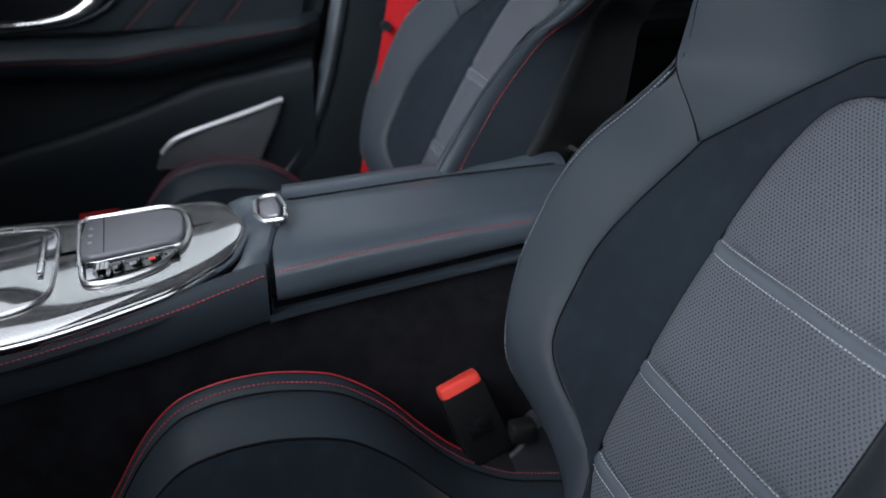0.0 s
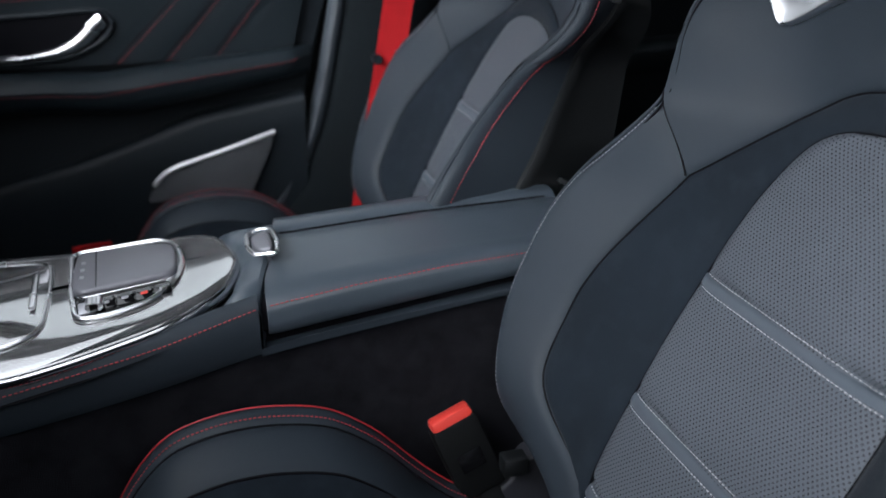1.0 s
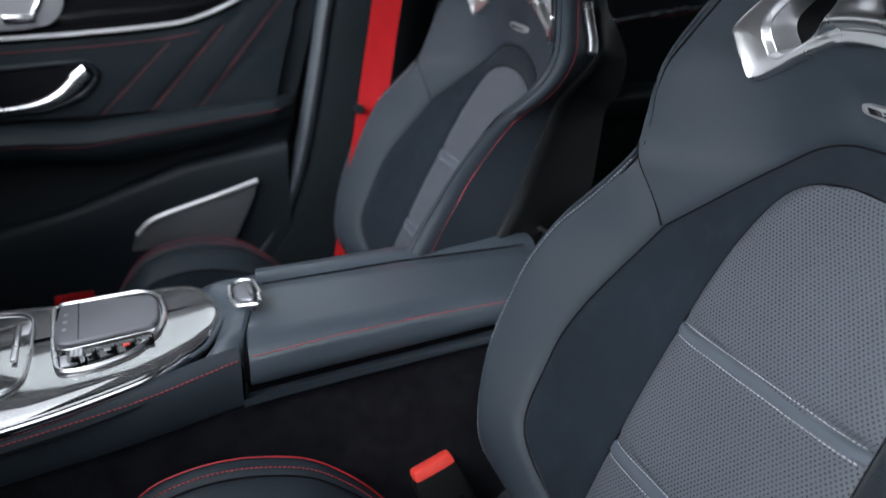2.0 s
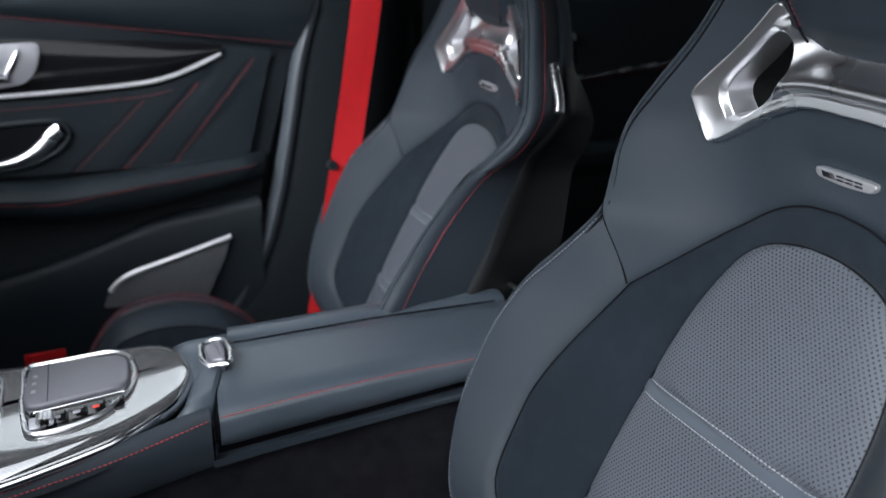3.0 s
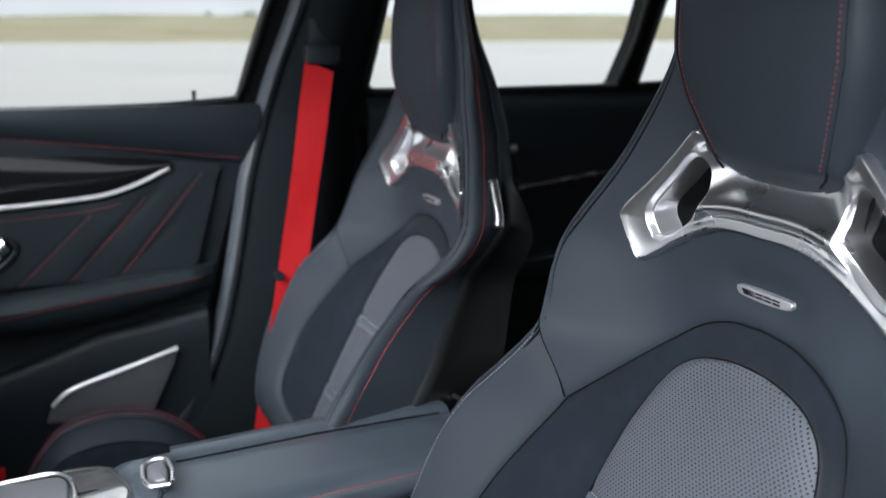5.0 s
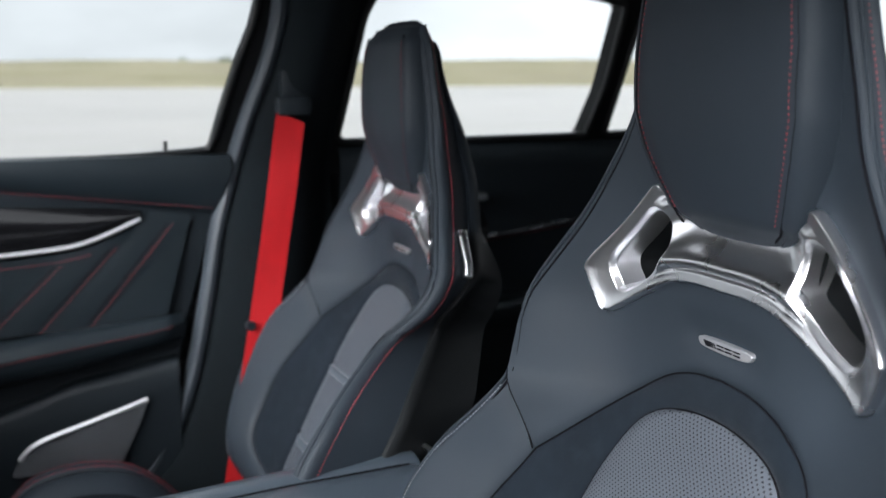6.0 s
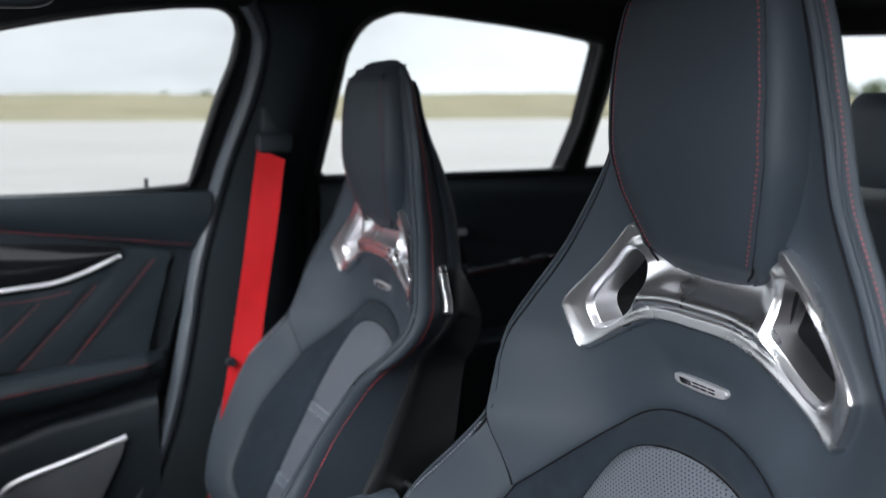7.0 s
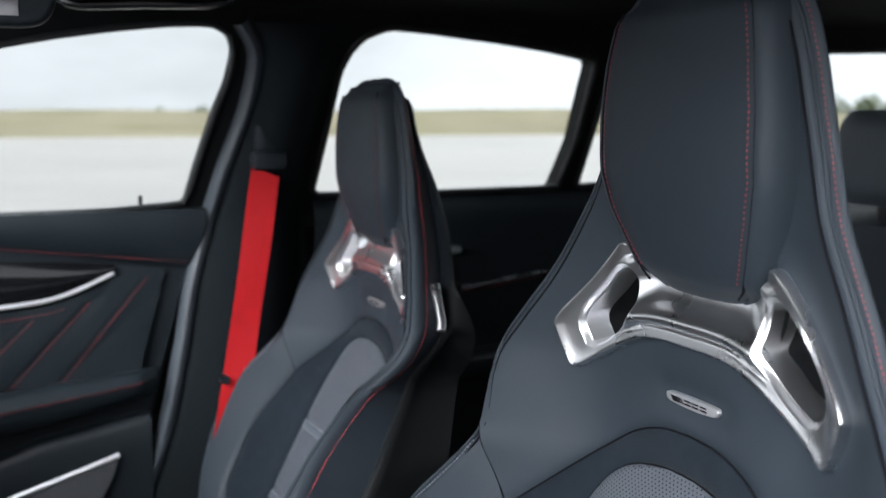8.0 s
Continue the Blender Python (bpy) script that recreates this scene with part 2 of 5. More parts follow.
def thread(points, step=0.0052, length=0.0036, r=0.0006):
    """Single stitches laid along a curve, each a small cord."""
    fine = np.array([tuple(p) for p in points], float)
    run = float(np.sum(np.linalg.norm(np.diff(fine, axis=0), axis=1)))
    count = max(int(run / step), 1)
    e = even(fine, count * 3 + 1)
    geos = []
    for i in range(count):
        a, b, c = (Vector(e[min(3 * i + k, len(e) - 1)]) for k in (0, 1, 2))
        way = (c - a).normalized()
        s = way.cross(Vector((0.31, 0.23, 0.92))).normalized()
        t = s.cross(way)
        mid = (a + c) / 2
        rows = []
        for u, w in ((-0.5, 0.45), (-0.3, 1.0), (0.3, 1.0), (0.5, 0.45)):
            rows.append([mid + way * (u * length) + r * w * (math.cos(x) * s + math.sin(x) * t) for x in (0.4, 1.97, 3.54, 5.11)])
        geos.append(loft(rows, True, True))
    return merged(*geos)


def slab(outline, low, high, bevel=0.003, place=lambda u, v, w: (u, v, w), inset=None):
    """A plate with a rounded upper edge from an outline in (u, v), between two heights w."""
    o = np.array(outline, float)
    nxt, prv = np.roll(o, -1, 0), np.roll(o, 1, 0)
    d = nxt - prv
    nrm = np.stack([d[:, 1], -d[:, 0]], 1) / (np.linalg.norm(d, axis=1)[:, None] + 1e-9)
    area = np.sum(o[:, 0] * nxt[:, 1] - nxt[:, 0] * o[:, 1])
    if area < 0:
        nrm = -nrm
    rows = [[place(*p, low) for p in o]]
    for a in (0, 30, 60, 90):
        s, c = math.sin(radians(a)), math.cos(radians(a))
        rows.append([place(*(p - k * bevel * (1 - c)), high - bevel * (1 - s) * (1 if high > low else -1)) for p, k in zip(o, nrm)])
    return loft(rows, True, True)


def box(x0, x1, y0, y1, z0, z1, r=0.004):
    """A block with rounded edges."""
    r = min(r, (x1 - x0) / 2.01, (y1 - y0) / 2.01, (z1 - z0) / 2.01)
    def ring(ix, z):
        pts = []
        for cx, cy, a0 in ((x1 - ix, y1 - ix, 0), (x0 + ix, y1 - ix, 90), (x0 + ix, y0 + ix, 180), (x1 - ix, y0 + ix, 270)):
            k = max(r - ix, 1e-5)
            cx2 = cx - k if a0 in (0, 270) else cx + k
            cy2 = cy - k if a0 in (0, 90) else cy + k
            for a in (0, 45, 90):
                pts.append((cx2 + k * math.cos(radians(a0 + a)), cy2 + k * math.sin(radians(a0 + a)), z))
        return pts
    rows = []
    for a in (0, 45, 90):
        rows.append(ring(r * (1 - math.sin(radians(a))), z0 + r * (1 - math.cos(radians(a)))))
    for a in (90, 45, 0):
        rows.append(ring(r * (1 - math.sin(radians(a))), z1 - r * (1 - math.cos(radians(a)))))
    return loft(rows, True, True)


def table(zs, vs, soft=0.02):
    """A smooth function through given values."""
    g = np.linspace(zs[0] - 0.2, zs[-1] + 0.2, 900)
    v = np.interp(g, zs, vs)
    k = np.exp(-0.5 * (np.arange(-120, 121) * (g[1] - g[0]) / soft) ** 2)
    pad = np.r_[np.full(120, v[0]), v, np.full(120, v[-1])]
    v = np.convolve(pad, k / k.sum(), "valid")
    return lambda z: float(np.interp(z, g, v))


def ease(t):
    t = min(max(t, 0.0), 1.0)
    return t * t * (3 - 2 * t)


# ---- the front seats ----
SEAT_Y = 0.553
centre_x = table([0.25, 0.45, 0.80, 0.85, 0.909, 1.0, 1.1, 1.27], [0.232, 0.338, 0.522, 0.543, 0.552, 0.555, 0.553, 0.545], 0.015)
wing = table([0.38, 0.41, 0.45, 0.485, 0.51, 0.53, 0.55, 0.577, 0.62, 0.70, 0.84, 0.92, 1.0, 1.1, 1.25], [-0.075, -0.065, -0.034, 0.004, 0.033, 0.048, 0.056, 0.063, 0.067, 0.075, 0.068, 0.045, 0.022, 0.005, 0.0], 0.012)
RIM_UP = [(0.0, 1.233), (0.06, 1.231), (0.092, 1.217), (0.107, 1.185), (0.118, 1.14), (0.130, 1.092), (0.142, 1.062), (0.165, 1.024), (0.191, 0.984),
          (0.220, 0.946), (0.242, 0.912), (0.241, 0.882), (0.230, 0.860), (0.219, 0.840)]
RIM_LOW = [(0.219, 0.840), (0.226, 0.820), (0.259, 0.776), (0.282, 0.747), (0.296, 0.709), (0.301, 0.667), (0.301, 0.620), (0.284, 0.577), (0.272, 0.550),
           (0.265, 0.530), (0.257, 0.510), (0.241, 0.486), (0.200, 0.468), (0.158, 0.450), (0.13, 0.42), (0.12, 0.38)]
BAND_UP = [(0.0, 0.881), (0.035, 0.878), (0.068, 0.867), (0.100, 0.846), (0.128, 0.822), (0.181, 0.770)]
BAND_LOW = [(0.181, 0.770), (0.202, 0.727), (0.218, 0.687), (0.226, 0.658), (0.2285, 0.635), (0.2247, 0.596), (0.2166, 0.565), (0.2034, 0.5475), (0.188, 0.535), (0.1688, 0.524), (0.1386, 0.512), (0.112, 0.504), (0.099, 0.485), (0.088, 0.46), (0.082, 0.42), (0.078, 0.38)]
INSERT_UP = [(0.0, 0.850), (0.035, 0.847), (0.070, 0.836), (0.094, 0.814), (0.110, 0.775), (0.117, 0.735)]
INSERT_LOW = [(0.117, 0.735), (0.119, 0.70), (0.1205, 0.65), (0.119, 0.60), (0.1155, 0.55), (0.110, 0.515), (0.100, 0.494), (0.083, 0.477), (0.066, 0.45), (0.058, 0.41), (0.054, 0.38)]
rim_fine = np.concatenate([spline(RIM_UP, 80), spline(RIM_LOW, 60)])
rim_half = lambda z: float(np.interp(-z, -rim_fine[:, 1], rim_fine[:, 0]))
insert_half = table([0.38, 0.5, 0.6, 0.735, 0.80, 0.85, 0.92, 1.0, 1.1, 1.25], [0.088, 0.10, 0.113, 0.117, 0.105, 0.10, 0.145, 0.125, 0.10, 0.08], 0.02)


# the bolsters reach forward beside the cushion
FLANK_IN = table([0.38, 0.5, 0.6, 0.7, 0.75, 0.8, 0.85, 0.9], [0.03, 0.05, 0.075, 0.080, 0.072, 0.040, 0.008, 0.0], 0.02)
FLANK_OUT = table([0.38, 0.5, 0.6, 0.7, 0.75, 0.8, 0.85, 0.9], [0.0, 0.01, 0.014, 0.021, 0.020, 0.013, 0.0, 0.0], 0.02)
deep_bolsters = []


def flank(u, z):
    if u > 0:
        return FLANK_OUT(z) if deep_bolsters else 0.0
    return FLANK_IN(z) + (0.014 * ease((0.90 - z) / 0.12) * ease((z - 0.40) / 0.1) if deep_bolsters else 0.0)


def seat_x(u, z):
    """The front surface of the backrest."""
    a = insert_half(z) * 0.85
    b = max(rim_half(z), a + 0.02)
    r = min(max((abs(u) - a) / (b - a), 0.0), 1.15)
    rise = 1 - (1 - min(r, 1.0) ** 2) ** 1.5
    dent = 0.007 * math.exp(-((u / 0.045) ** 4) - ((z - 0.909) / 0.016) ** 2)
    return centre_x(z) - (wing(z) + flank(u, z)) * rise + dent


def seat_point(u, z, proud=0.0):
    return (seat_x(u, z) - proud, SEAT_Y + u, z)


def both(half):
    """A full curve from one side over the top to the other."""
    h = [tuple(p) for p in half]
    return [(-u, z) for u, z in h[::-1]] + h[1:]


def panel(inner, outer, rings, puff, edge_in=0.006, edge_out=0.006):
    """An upholstered panel between two curves in (u, z), swollen between its seams."""
    rows = []
    wide = np.linalg.norm(np.array(outer) - np.array(inner), axis=1)
    for k in range(rings + 1):
        s = k / rings
        s = 0.5 - 0.5 * math.cos(math.pi * s) if rings > 6 else s
        row = []
        for a, b, w in zip(inner, outer, wide):
            u, z = (1 - s) * a[0] + s * b[0], (1 - s) * a[1] + s * b[1]
            d0, d1 = s * w, (1 - s) * w
            lift = puff * (1 - math.exp(-d0 / edge_in)) * (1 - math.exp(-d1 / edge_out))
            row.append(seat_point(u, z, lift - 0.0015))
        rows.append(row)
    return rows


TRIM_HALF = [(0.0, 0.954), (0.03, 0.954), (0.055, 0.951), (0.080, 0.942), (0.113, 0.926), (0.145, 0.908), (0.1545, 0.906), (0.163, 0.916), (0.173, 0.937),
             (0.172, 0.952), (0.135, 0.990), (0.098, 1.026), (0.088, 1.030), (0.080, 1.018), (0.070, 1.006), (0.03, 1.000), (0.0, 0.999)]
HOLE = [(0.138, 0.932), (0.146, 0.945), (0.143, 0.960), (0.120, 0.984), (0.100, 1.003), (0.088, 1.006), (0.081, 0.998), (0.078, 0.976), (0.083, 0.964), (0.105, 0.945), (0.128, 0.932)]


def inside(u, z, poly):
    hit = False
    for (a, b), (c, d) in zip(poly, poly[1:] + poly[:1]):
        if (b > z) != (d > z) and u < (c - a) * (z - b) / (d - b) + a:
            hit = not hit
    return hit


def to_curve(u, z, poly):
    best = 9.0
    for (a, b), (c, d) in zip(poly, poly[1:]):
        vx, vy = c - a, d - b
        s = min(max(((u - a) * vx + (z - b) * vy) / (vx * vx + vy * vy + 1e-12), 0), 1)
        best = min(best, math.hypot(u - a - s * vx, z - b - s * vy))
    return best


TRIM_SHRUNK = [(0.0 + u * 0.93, 0.966 + (z - 0.966) * 0.80) for u, z in TRIM_HALF]


def pad_half(z):
    """Half the width of the head pad's front face."""
    return float(np.interp(z, [0.995, 1.005, 1.03, 1.06, 1.09, 1.14, 1.18, 1.21, 1.229], [0.042, 0.058, 0.070, 0.083, 0.091, 0.091, 0.086, 0.079, 0.068]))


pad_front = table([0.99, 1.02, 1.06, 1.10, 1.17, 1.22, 1.25], [0.545, 0.535, 0.522, 0.516, 0.517, 0.522, 0.535], 0.012)


def backrest(seat):
    n_up, n_low = 46, 40
    rim_up, rim_low = spline(RIM_UP, n_up), spline(RIM_LOW, n_low)
    band_up, band_low = spline(BAND_UP, n_up), spline(BAND_LOW, n_low)
    ins_up, ins_low = spline(INSERT_UP, n_up), spline(INSERT_LOW, n_low)

    # perforated centre panel, quilted into cushions by its welts
    ins = both(np.concatenate([ins_up, ins_low[1:]]))
    welts = [0.700, 0.590, 0.507]
    arch = lambda u, h: 0.040 * (h - u)
    rows = []
    for k in range(72):
        z = 0.390 + (0.849 - 0.390) * (1 - (1 - k / 71) ** 1.0)
        h = float(np.interp(-z, -np.concatenate([ins_up, ins_low[1:]])[:, 1], np.concatenate([ins_up, ins_low[1:]])[:, 0]))
        row = []
        for i in range(41):
            s = i / 20 - 1
            u = h * math.copysign(1 - (1 - abs(s)) ** 1.25, s)
            d = max(h - abs(u), 0.0)
            d = min(d, max(0.850 - z, 0) * 0.9 + 0.0)
            lift = 0.009 * (1 - math.exp(-d / 0.012))
            for flat in welts:
                w = flat + arch(u, h)
                lift -= 0.0012 * math.exp(-(((z - w) / 0.008) ** 2)) + 0.0045 * math.exp(-(((z - w - 0.0046) / 0.0024) ** 2))
            row.append(seat_point(u, z, lift - 0.0005))
        rows.append(row)
    part("perforated_panel", loft(rows), GREY_LEATHER, seat, "grey perforated leather centre panel")
    for w in welts:
        h = float(np.interp(-w, -np.concatenate([ins_up, ins_low[1:]])[:, 1], np.concatenate([ins_up, ins_low[1:]])[:, 0]))
        us = np.linspace(-h + 0.001, h - 0.001, 41)
        strip = []
        for dz, up in ((-0.0042, 0.0068), (-0.0037, 0.0076), (-0.0018, 0.0080), (0.0003, 0.0078), (0.0022, 0.0072), (0.0032, 0.005), (0.0038, -0.002)):
            strip.append([seat_point(u, w + dz + arch(u, h), up * (1 - math.exp(-(h - abs(u)) / 0.010)) + 0.0003) for u in us])
        part("welt", loft(strip), PLAIN_GREY, seat, "smooth grey leather welt")
        for dz in (-0.0050, 0.0062):
            line = [seat_point(u, w + dz + arch(u, h), 0.0076 * (1 - math.exp(-(h - abs(u)) / 0.01)) + 0.0002) for u in us[1:-1]]
            part("stitching", thread(line, 0.0046, 0.0031, 0.00045), GREY_THREAD, seat, "light grey stitching")

    # suede band round it, leather panels outside
    band = both(np.concatenate([band_up, band_low[1:]]))
    part("suede_band", loft(panel(ins, band, 14, 0.004)), SUEDE, seat, "black suede band")
    full_rim = both(np.concatenate([rim_up, rim_low[1:]]))
    rows = panel(both(band_up), both(rim_up), 60, 0.006)
    m = len(rows[0])
    verts, faces = loft(rows)
    keep = []
    for f in faces:
        c = np.mean([verts[i] for i in f], axis=0)
        u, z = abs(c[1] - SEAT_Y), c[2]
        if not (inside(u, z, TRIM_HALF) and to_curve(u, z, TRIM_HALF[:13]) > 0.0035) and not (u < 0.085 and 0.966 < z < 1.06):
            keep.append(f)
    part("upper_panel", (verts, keep), LEATHER, seat, "smooth black leather shoulder panel")
    for side in (1, -1):
        a = [(side * u, z) for u, z in band_low]
        b = [(side * u, z) for u, z in rim_low]
        rows = panel(a, b, 22, 0.007, 0.006, 0.004)
        # the end at the cross seam is tucked in
        for j, tuck in ((0, 0.006), (1, 0.002)):
            for row in rows:
                row[j] = (row[j][0] + tuck, row[j][1], row[j][2])
        part("bolster", loft(rows), LEATHER, seat, "black leather side bolster")
        line = [seat_point(side * ((1 - s) * rim_low[0][0] + s * band_low[0][0]), (1 - s) * rim_low[0][1] + s * band_low[0][1], 0.0036) for s in np.linspace(0, 1, 12)]
        part("seam", tube(line, 0.0011, 6), INK, seat)
    part("seam", tube([seat_point(u, z, -0.0002) for u, z in band], 0.0008, 6), INK, seat)
    part("seam", tube([seat_point(u, z, -0.0004) for u, z in ins], 0.0008, 6), INK, seat)

    # the rim rolls over into the side panel, then the hard shell at the back
    def out(k):
        p = np.array(full_rim)
        d = np.roll(p, -1, 0) - np.roll(p, 1, 0)
        d[0], d[-1] = p[1] - p[0], p[-1] - p[-2]
        nr = np.stack([-d[:, 1], d[:, 0]], 1) / np.linalg.norm(d, axis=1)[:, None]
        return nr[k]

    base = 0.84 if deep_bolsters else 0.50

    def ring(wide, deep):
        got = []
        for k, (u, z) in enumerate(full_rim):
            nr = out(k)
            x = seat_x(u, z) + 0.0015
            t = ease((1.02 - z) / 0.3)
            base_deep = base - 0.42 * ease((z - 1.03) / 0.16) * (base > 0.6)
            slim = wide - (1 - t) * 0.25 * max(deep - 0.012, 0.0)
            got.append((x + deep * (base_deep + (1 - base_deep) * t) + 0.5 * flank(u, z) * ease((deep - 0.025) / 0.035), SEAT_Y + u + nr[0] * slim, z + nr[1] * slim))
        return got

    side = [ring(0.0, 0.0), ring(0.004, 0.0005), ring(0.008, 0.005), ring(0.0095, 0.012), ring(0.0085, 0.020), ring(0.0045, 0.032), ring(-0.002, 0.046), ring(-0.010, 0.062)]
    part("side_panel", loft(side), LEATHER, seat, "black leather side of the backrest")
    def inset(d, proud):
        got = []
        for k, (u, z) in enumerate(full_rim):
            nr = out(k)
            got.append(seat_point(u - nr[0] * d, z - nr[1] * d, proud))
        return got

    part("seam", tube(inset(0.0075, 0.0034), 0.0010, 6), INK, seat)
    part("stitching", thread([p for p in inset(0.0045, 0.0036) if p[1] > SEAT_Y and 0.45 < p[2] < 0.84], 0.0046, 0.0030, 0.0005), DARK_THREAD, seat, "grey stitching")
    part("piping", tube(ring(0.0012, -0.0010), 0.0017, 6), LEATHER, seat, "dark piping round the backrest")
    roll = 0.024 if deep_bolsters else 0.012
    upper = [p for p, (u, z) in zip(ring(0.0098 if roll < 0.02 else 0.0072, roll), full_rim) if z > 0.45]
    if not deep_bolsters:
        upper = [p for p, (u, z) in zip(ring(0.0060, 0.0026), full_rim) if z > 0.45]
        part("seam", tube([p for p in inset(0.0060, 0.0046) if p[1] <= SEAT_Y and p[2] > 0.86], 0.0011, 6), INK, seat)
    part("stitching", thread([p for p in upper if p[1] <= SEAT_Y], 0.0043, 0.0028 if deep_bolsters else 0.0026, 0.0009 if deep_bolsters else 0.00055), RED_THREAD if deep_bolsters else HEAD_THREAD, seat, "red stitching")
    part("piping", tube([p for p in ring(0.0072, 0.026) if 0.40 < p[2] < 0.97 and p[1] > SEAT_Y], 0.0010, 6), RED_PIPING, seat, "thin red piping")
    shell = [ring(-0.012, 0.058), ring(-0.004, 0.062), ring(-0.003, 0.068), ring(-0.008, 0.080), ring(-0.016, 0.090)]
    for s in (0.85, 0.6, 0.3, 0.06):
        row = []
        for k, (u, z) in enumerate(full_rim):
            uu, zz = u * s, 0.75 + (z - 0.75) * (0.25 + 0.75 * s)
            row.append((centre_x(zz) + (0.066 - 0.044 * ease((zz - 0.88) / 0.18)) + 0.012 * (1 - s), SEAT_Y + uu, zz))
        shell.append(row)
    verts, faces = loft(shell)
    keep = [f for f in faces if not inside(*(lambda c: (abs(c[1] - SEAT_Y), c[2]))(np.mean([verts[i] for i in f], axis=0)), [(u * 1.0, z) for u, z in HOLE])]
    top = [f for f in keep if min(verts[i][2] for i in f) > 0.955]
    part("head_back", (verts, top), LEATHER, seat, "black leather back of the head")
    part("back_shell", (verts, [f for f in keep if min(verts[i][2] for i in f) <= 0.955]), DARK_PLASTIC, seat, "black hard back shell")
    head_trim(seat)
    head_pad(seat)


def head_trim(seat):
    """Satin metal bridge below the head pad, with a slot through the backrest on either side."""
    edge = [tuple(p) for p in spline(TRIM_HALF[:13], 140)]
    hole = even(spline(HOLE + HOLE[:1], 140), 121)[:-1]
    hole_line = [tuple(p) for p in np.r_[hole, hole[:1]]]
    split = 0.062
    low_z = float(np.interp(split, [p[0] for p in edge[:40]], [p[1] for p in edge[:40]]))

    def height(u, z):
        do, dh = to_curve(u, z, edge), to_curve(u, z, hole_line)
        roll = 0.0075 * (1 - math.exp(-do / 0.0008))
        slope = 0.0046 * (1 - math.exp(-do / 0.0085))
        arm = 1 - ease((u - 0.070) / 0.030)
        crease = 0.0020 * math.exp(-(((do - 0.0120) / 0.0014) ** 2)) * arm
        swell = 0.0058 * math.exp(-(((do - 0.0205) / 0.0080) ** 2)) * arm
        dip = 0.0060 * (1 - ease(dh / 0.0042))
        scoop = 0.015 * ease((z - 0.962) / 0.040) * (1 - ease((u - 0.052) / 0.046))
        return roll - slope - crease + swell - dip - scoop

    def spot(u, z, side):
        return (seat_x(u, z) - height(u, z) - 0.0080, SEAT_Y + side * u, z)

    outer = [p for p in edge if p[0] >= split] + [(0.080, 1.018), (0.070, 1.006), (split, 1.004)]
    outer = [(split, low_z)] + outer + [(split, z) for z in np.linspace(1.004, low_z, 9)[1:-1]]
    m = 200
    lp = even(outer + outer[:1], m + 1)[:-1]
    turn = lambda q: np.sum(q[:, 0] * np.roll(q[:, 1], -1) - np.roll(q[:, 0], -1) * q[:, 1])
    hp = hole if turn(hole) * turn(lp) > 0 else hole[::-1]
    hp = even(np.r_[hp, hp[:1]], m + 1)[:-1]
    best = min(range(m), key=lambda k: float(np.sum((np.roll(hp, k, 0) - lp) ** 2)))
    hp = np.roll(hp, best, 0)
    gone = [0.0, 0.0005, 0.0012, 0.0022, 0.0040, 0.0062, 0.0085, 0.0105]
    pieces = []
    for side in (1, -1):
        rows = [[(spot(b0[0], b0[1], side)[0] + 0.014, SEAT_Y + side * b0[0], b0[1]) for b0 in lp]]
        for k in range(38):
            row = []
            for a0, b0 in zip(hp, lp):
                size = float(np.linalg.norm(a0 - b0))
                stop = min(0.0105, size * 0.5)
                d = gone[k] * stop / 0.0105 if k < 8 else stop + (size - stop) * (1 - (1 - (k - 7) / 30) ** 1.4)
                s = d / size
                row.append(spot(*((1 - s) * b0 + s * a0), side))
            rows.append(row)
        mid = np.mean(np.array(rows[-1]), axis=0)
        inner = rows[-1]
        for deep, shrink in ((0.002, 0.008), (0.006, 0.03), (0.012, 0.065), (0.019, 0.105), (0.021, 0.125)):
            rows.append([(p[0] + deep, p[1] + (mid[1] - p[1]) * shrink, p[2] + (mid[2] - p[2]) * shrink) for p in inner])
        pieces.append(loft(rows, True))
    cols = []
    for u in np.linspace(-split - 0.0005, split + 0.0005, 61):
        z0 = float(np.interp(abs(u), [p[0] for p in edge[:40]], [p[1] for p in edge[:40]]))
        z1 = float(np.interp(abs(u), [0, 0.03, split], [1.0, 1.001, 1.004]))
        zs = [z0 + g for g in gone] + list(np.linspace(z0 + 0.0112, z1, 44))
        col = [spot(abs(u), z, 1) for z in zs]
        col = [(col[0][0] + 0.014, 0, z0)] + col
        cols.append([(x, SEAT_Y + u, z) for x, _, z in col])
    pieces.append(loft(cols))
    part("head_bridge", merged(*pieces), SATIN, seat, "satin silver metal bridge with two slots")
    for side in (1, -1):
        wall = []
        for d in (-0.002, 0.012, 0.030, 0.062):
            wall.append([(centre_x(p[1]) + d + 0.01, SEAT_Y + side * (p[0] + (0.112 - p[0]) * 0.07), p[1] + (0.968 - p[1]) * 0.07) for p in hp])
        part("slot_lining", loft(wall, True), DARK_PLASTIC, seat, "black lining of the slot")
    # badge
    pts = [(-0.0325, 0.9090), (-0.0318, 0.9112), (-0.028, 0.9118), (0.0, 0.9122), (0.028, 0.9118), (0.0318, 0.9112), (0.0325, 0.9090), (0.030, 0.9050), (0.022, 0.9034), (0.0, 0.9026), (-0.022, 0.9034), (-0.030, 0.9050)]
    oval = even(spline(pts + pts[:1], 60), 49)[:-1]
    badge = part("badge", slab(oval, 0.004, -0.0045, 0.0014, lambda u, z, w: (seat_x(0, 0.909) - 0.006 + w, SEAT_Y + u, z)), BADGE, seat, "small silver metal badge")
    front = seat_x(0, 0.909) - 0.0108
    marks = []
    for k in range(5):
        marks.append((0.0222 - 0.0028 * k, 0.0013 - 0.0002 * k))
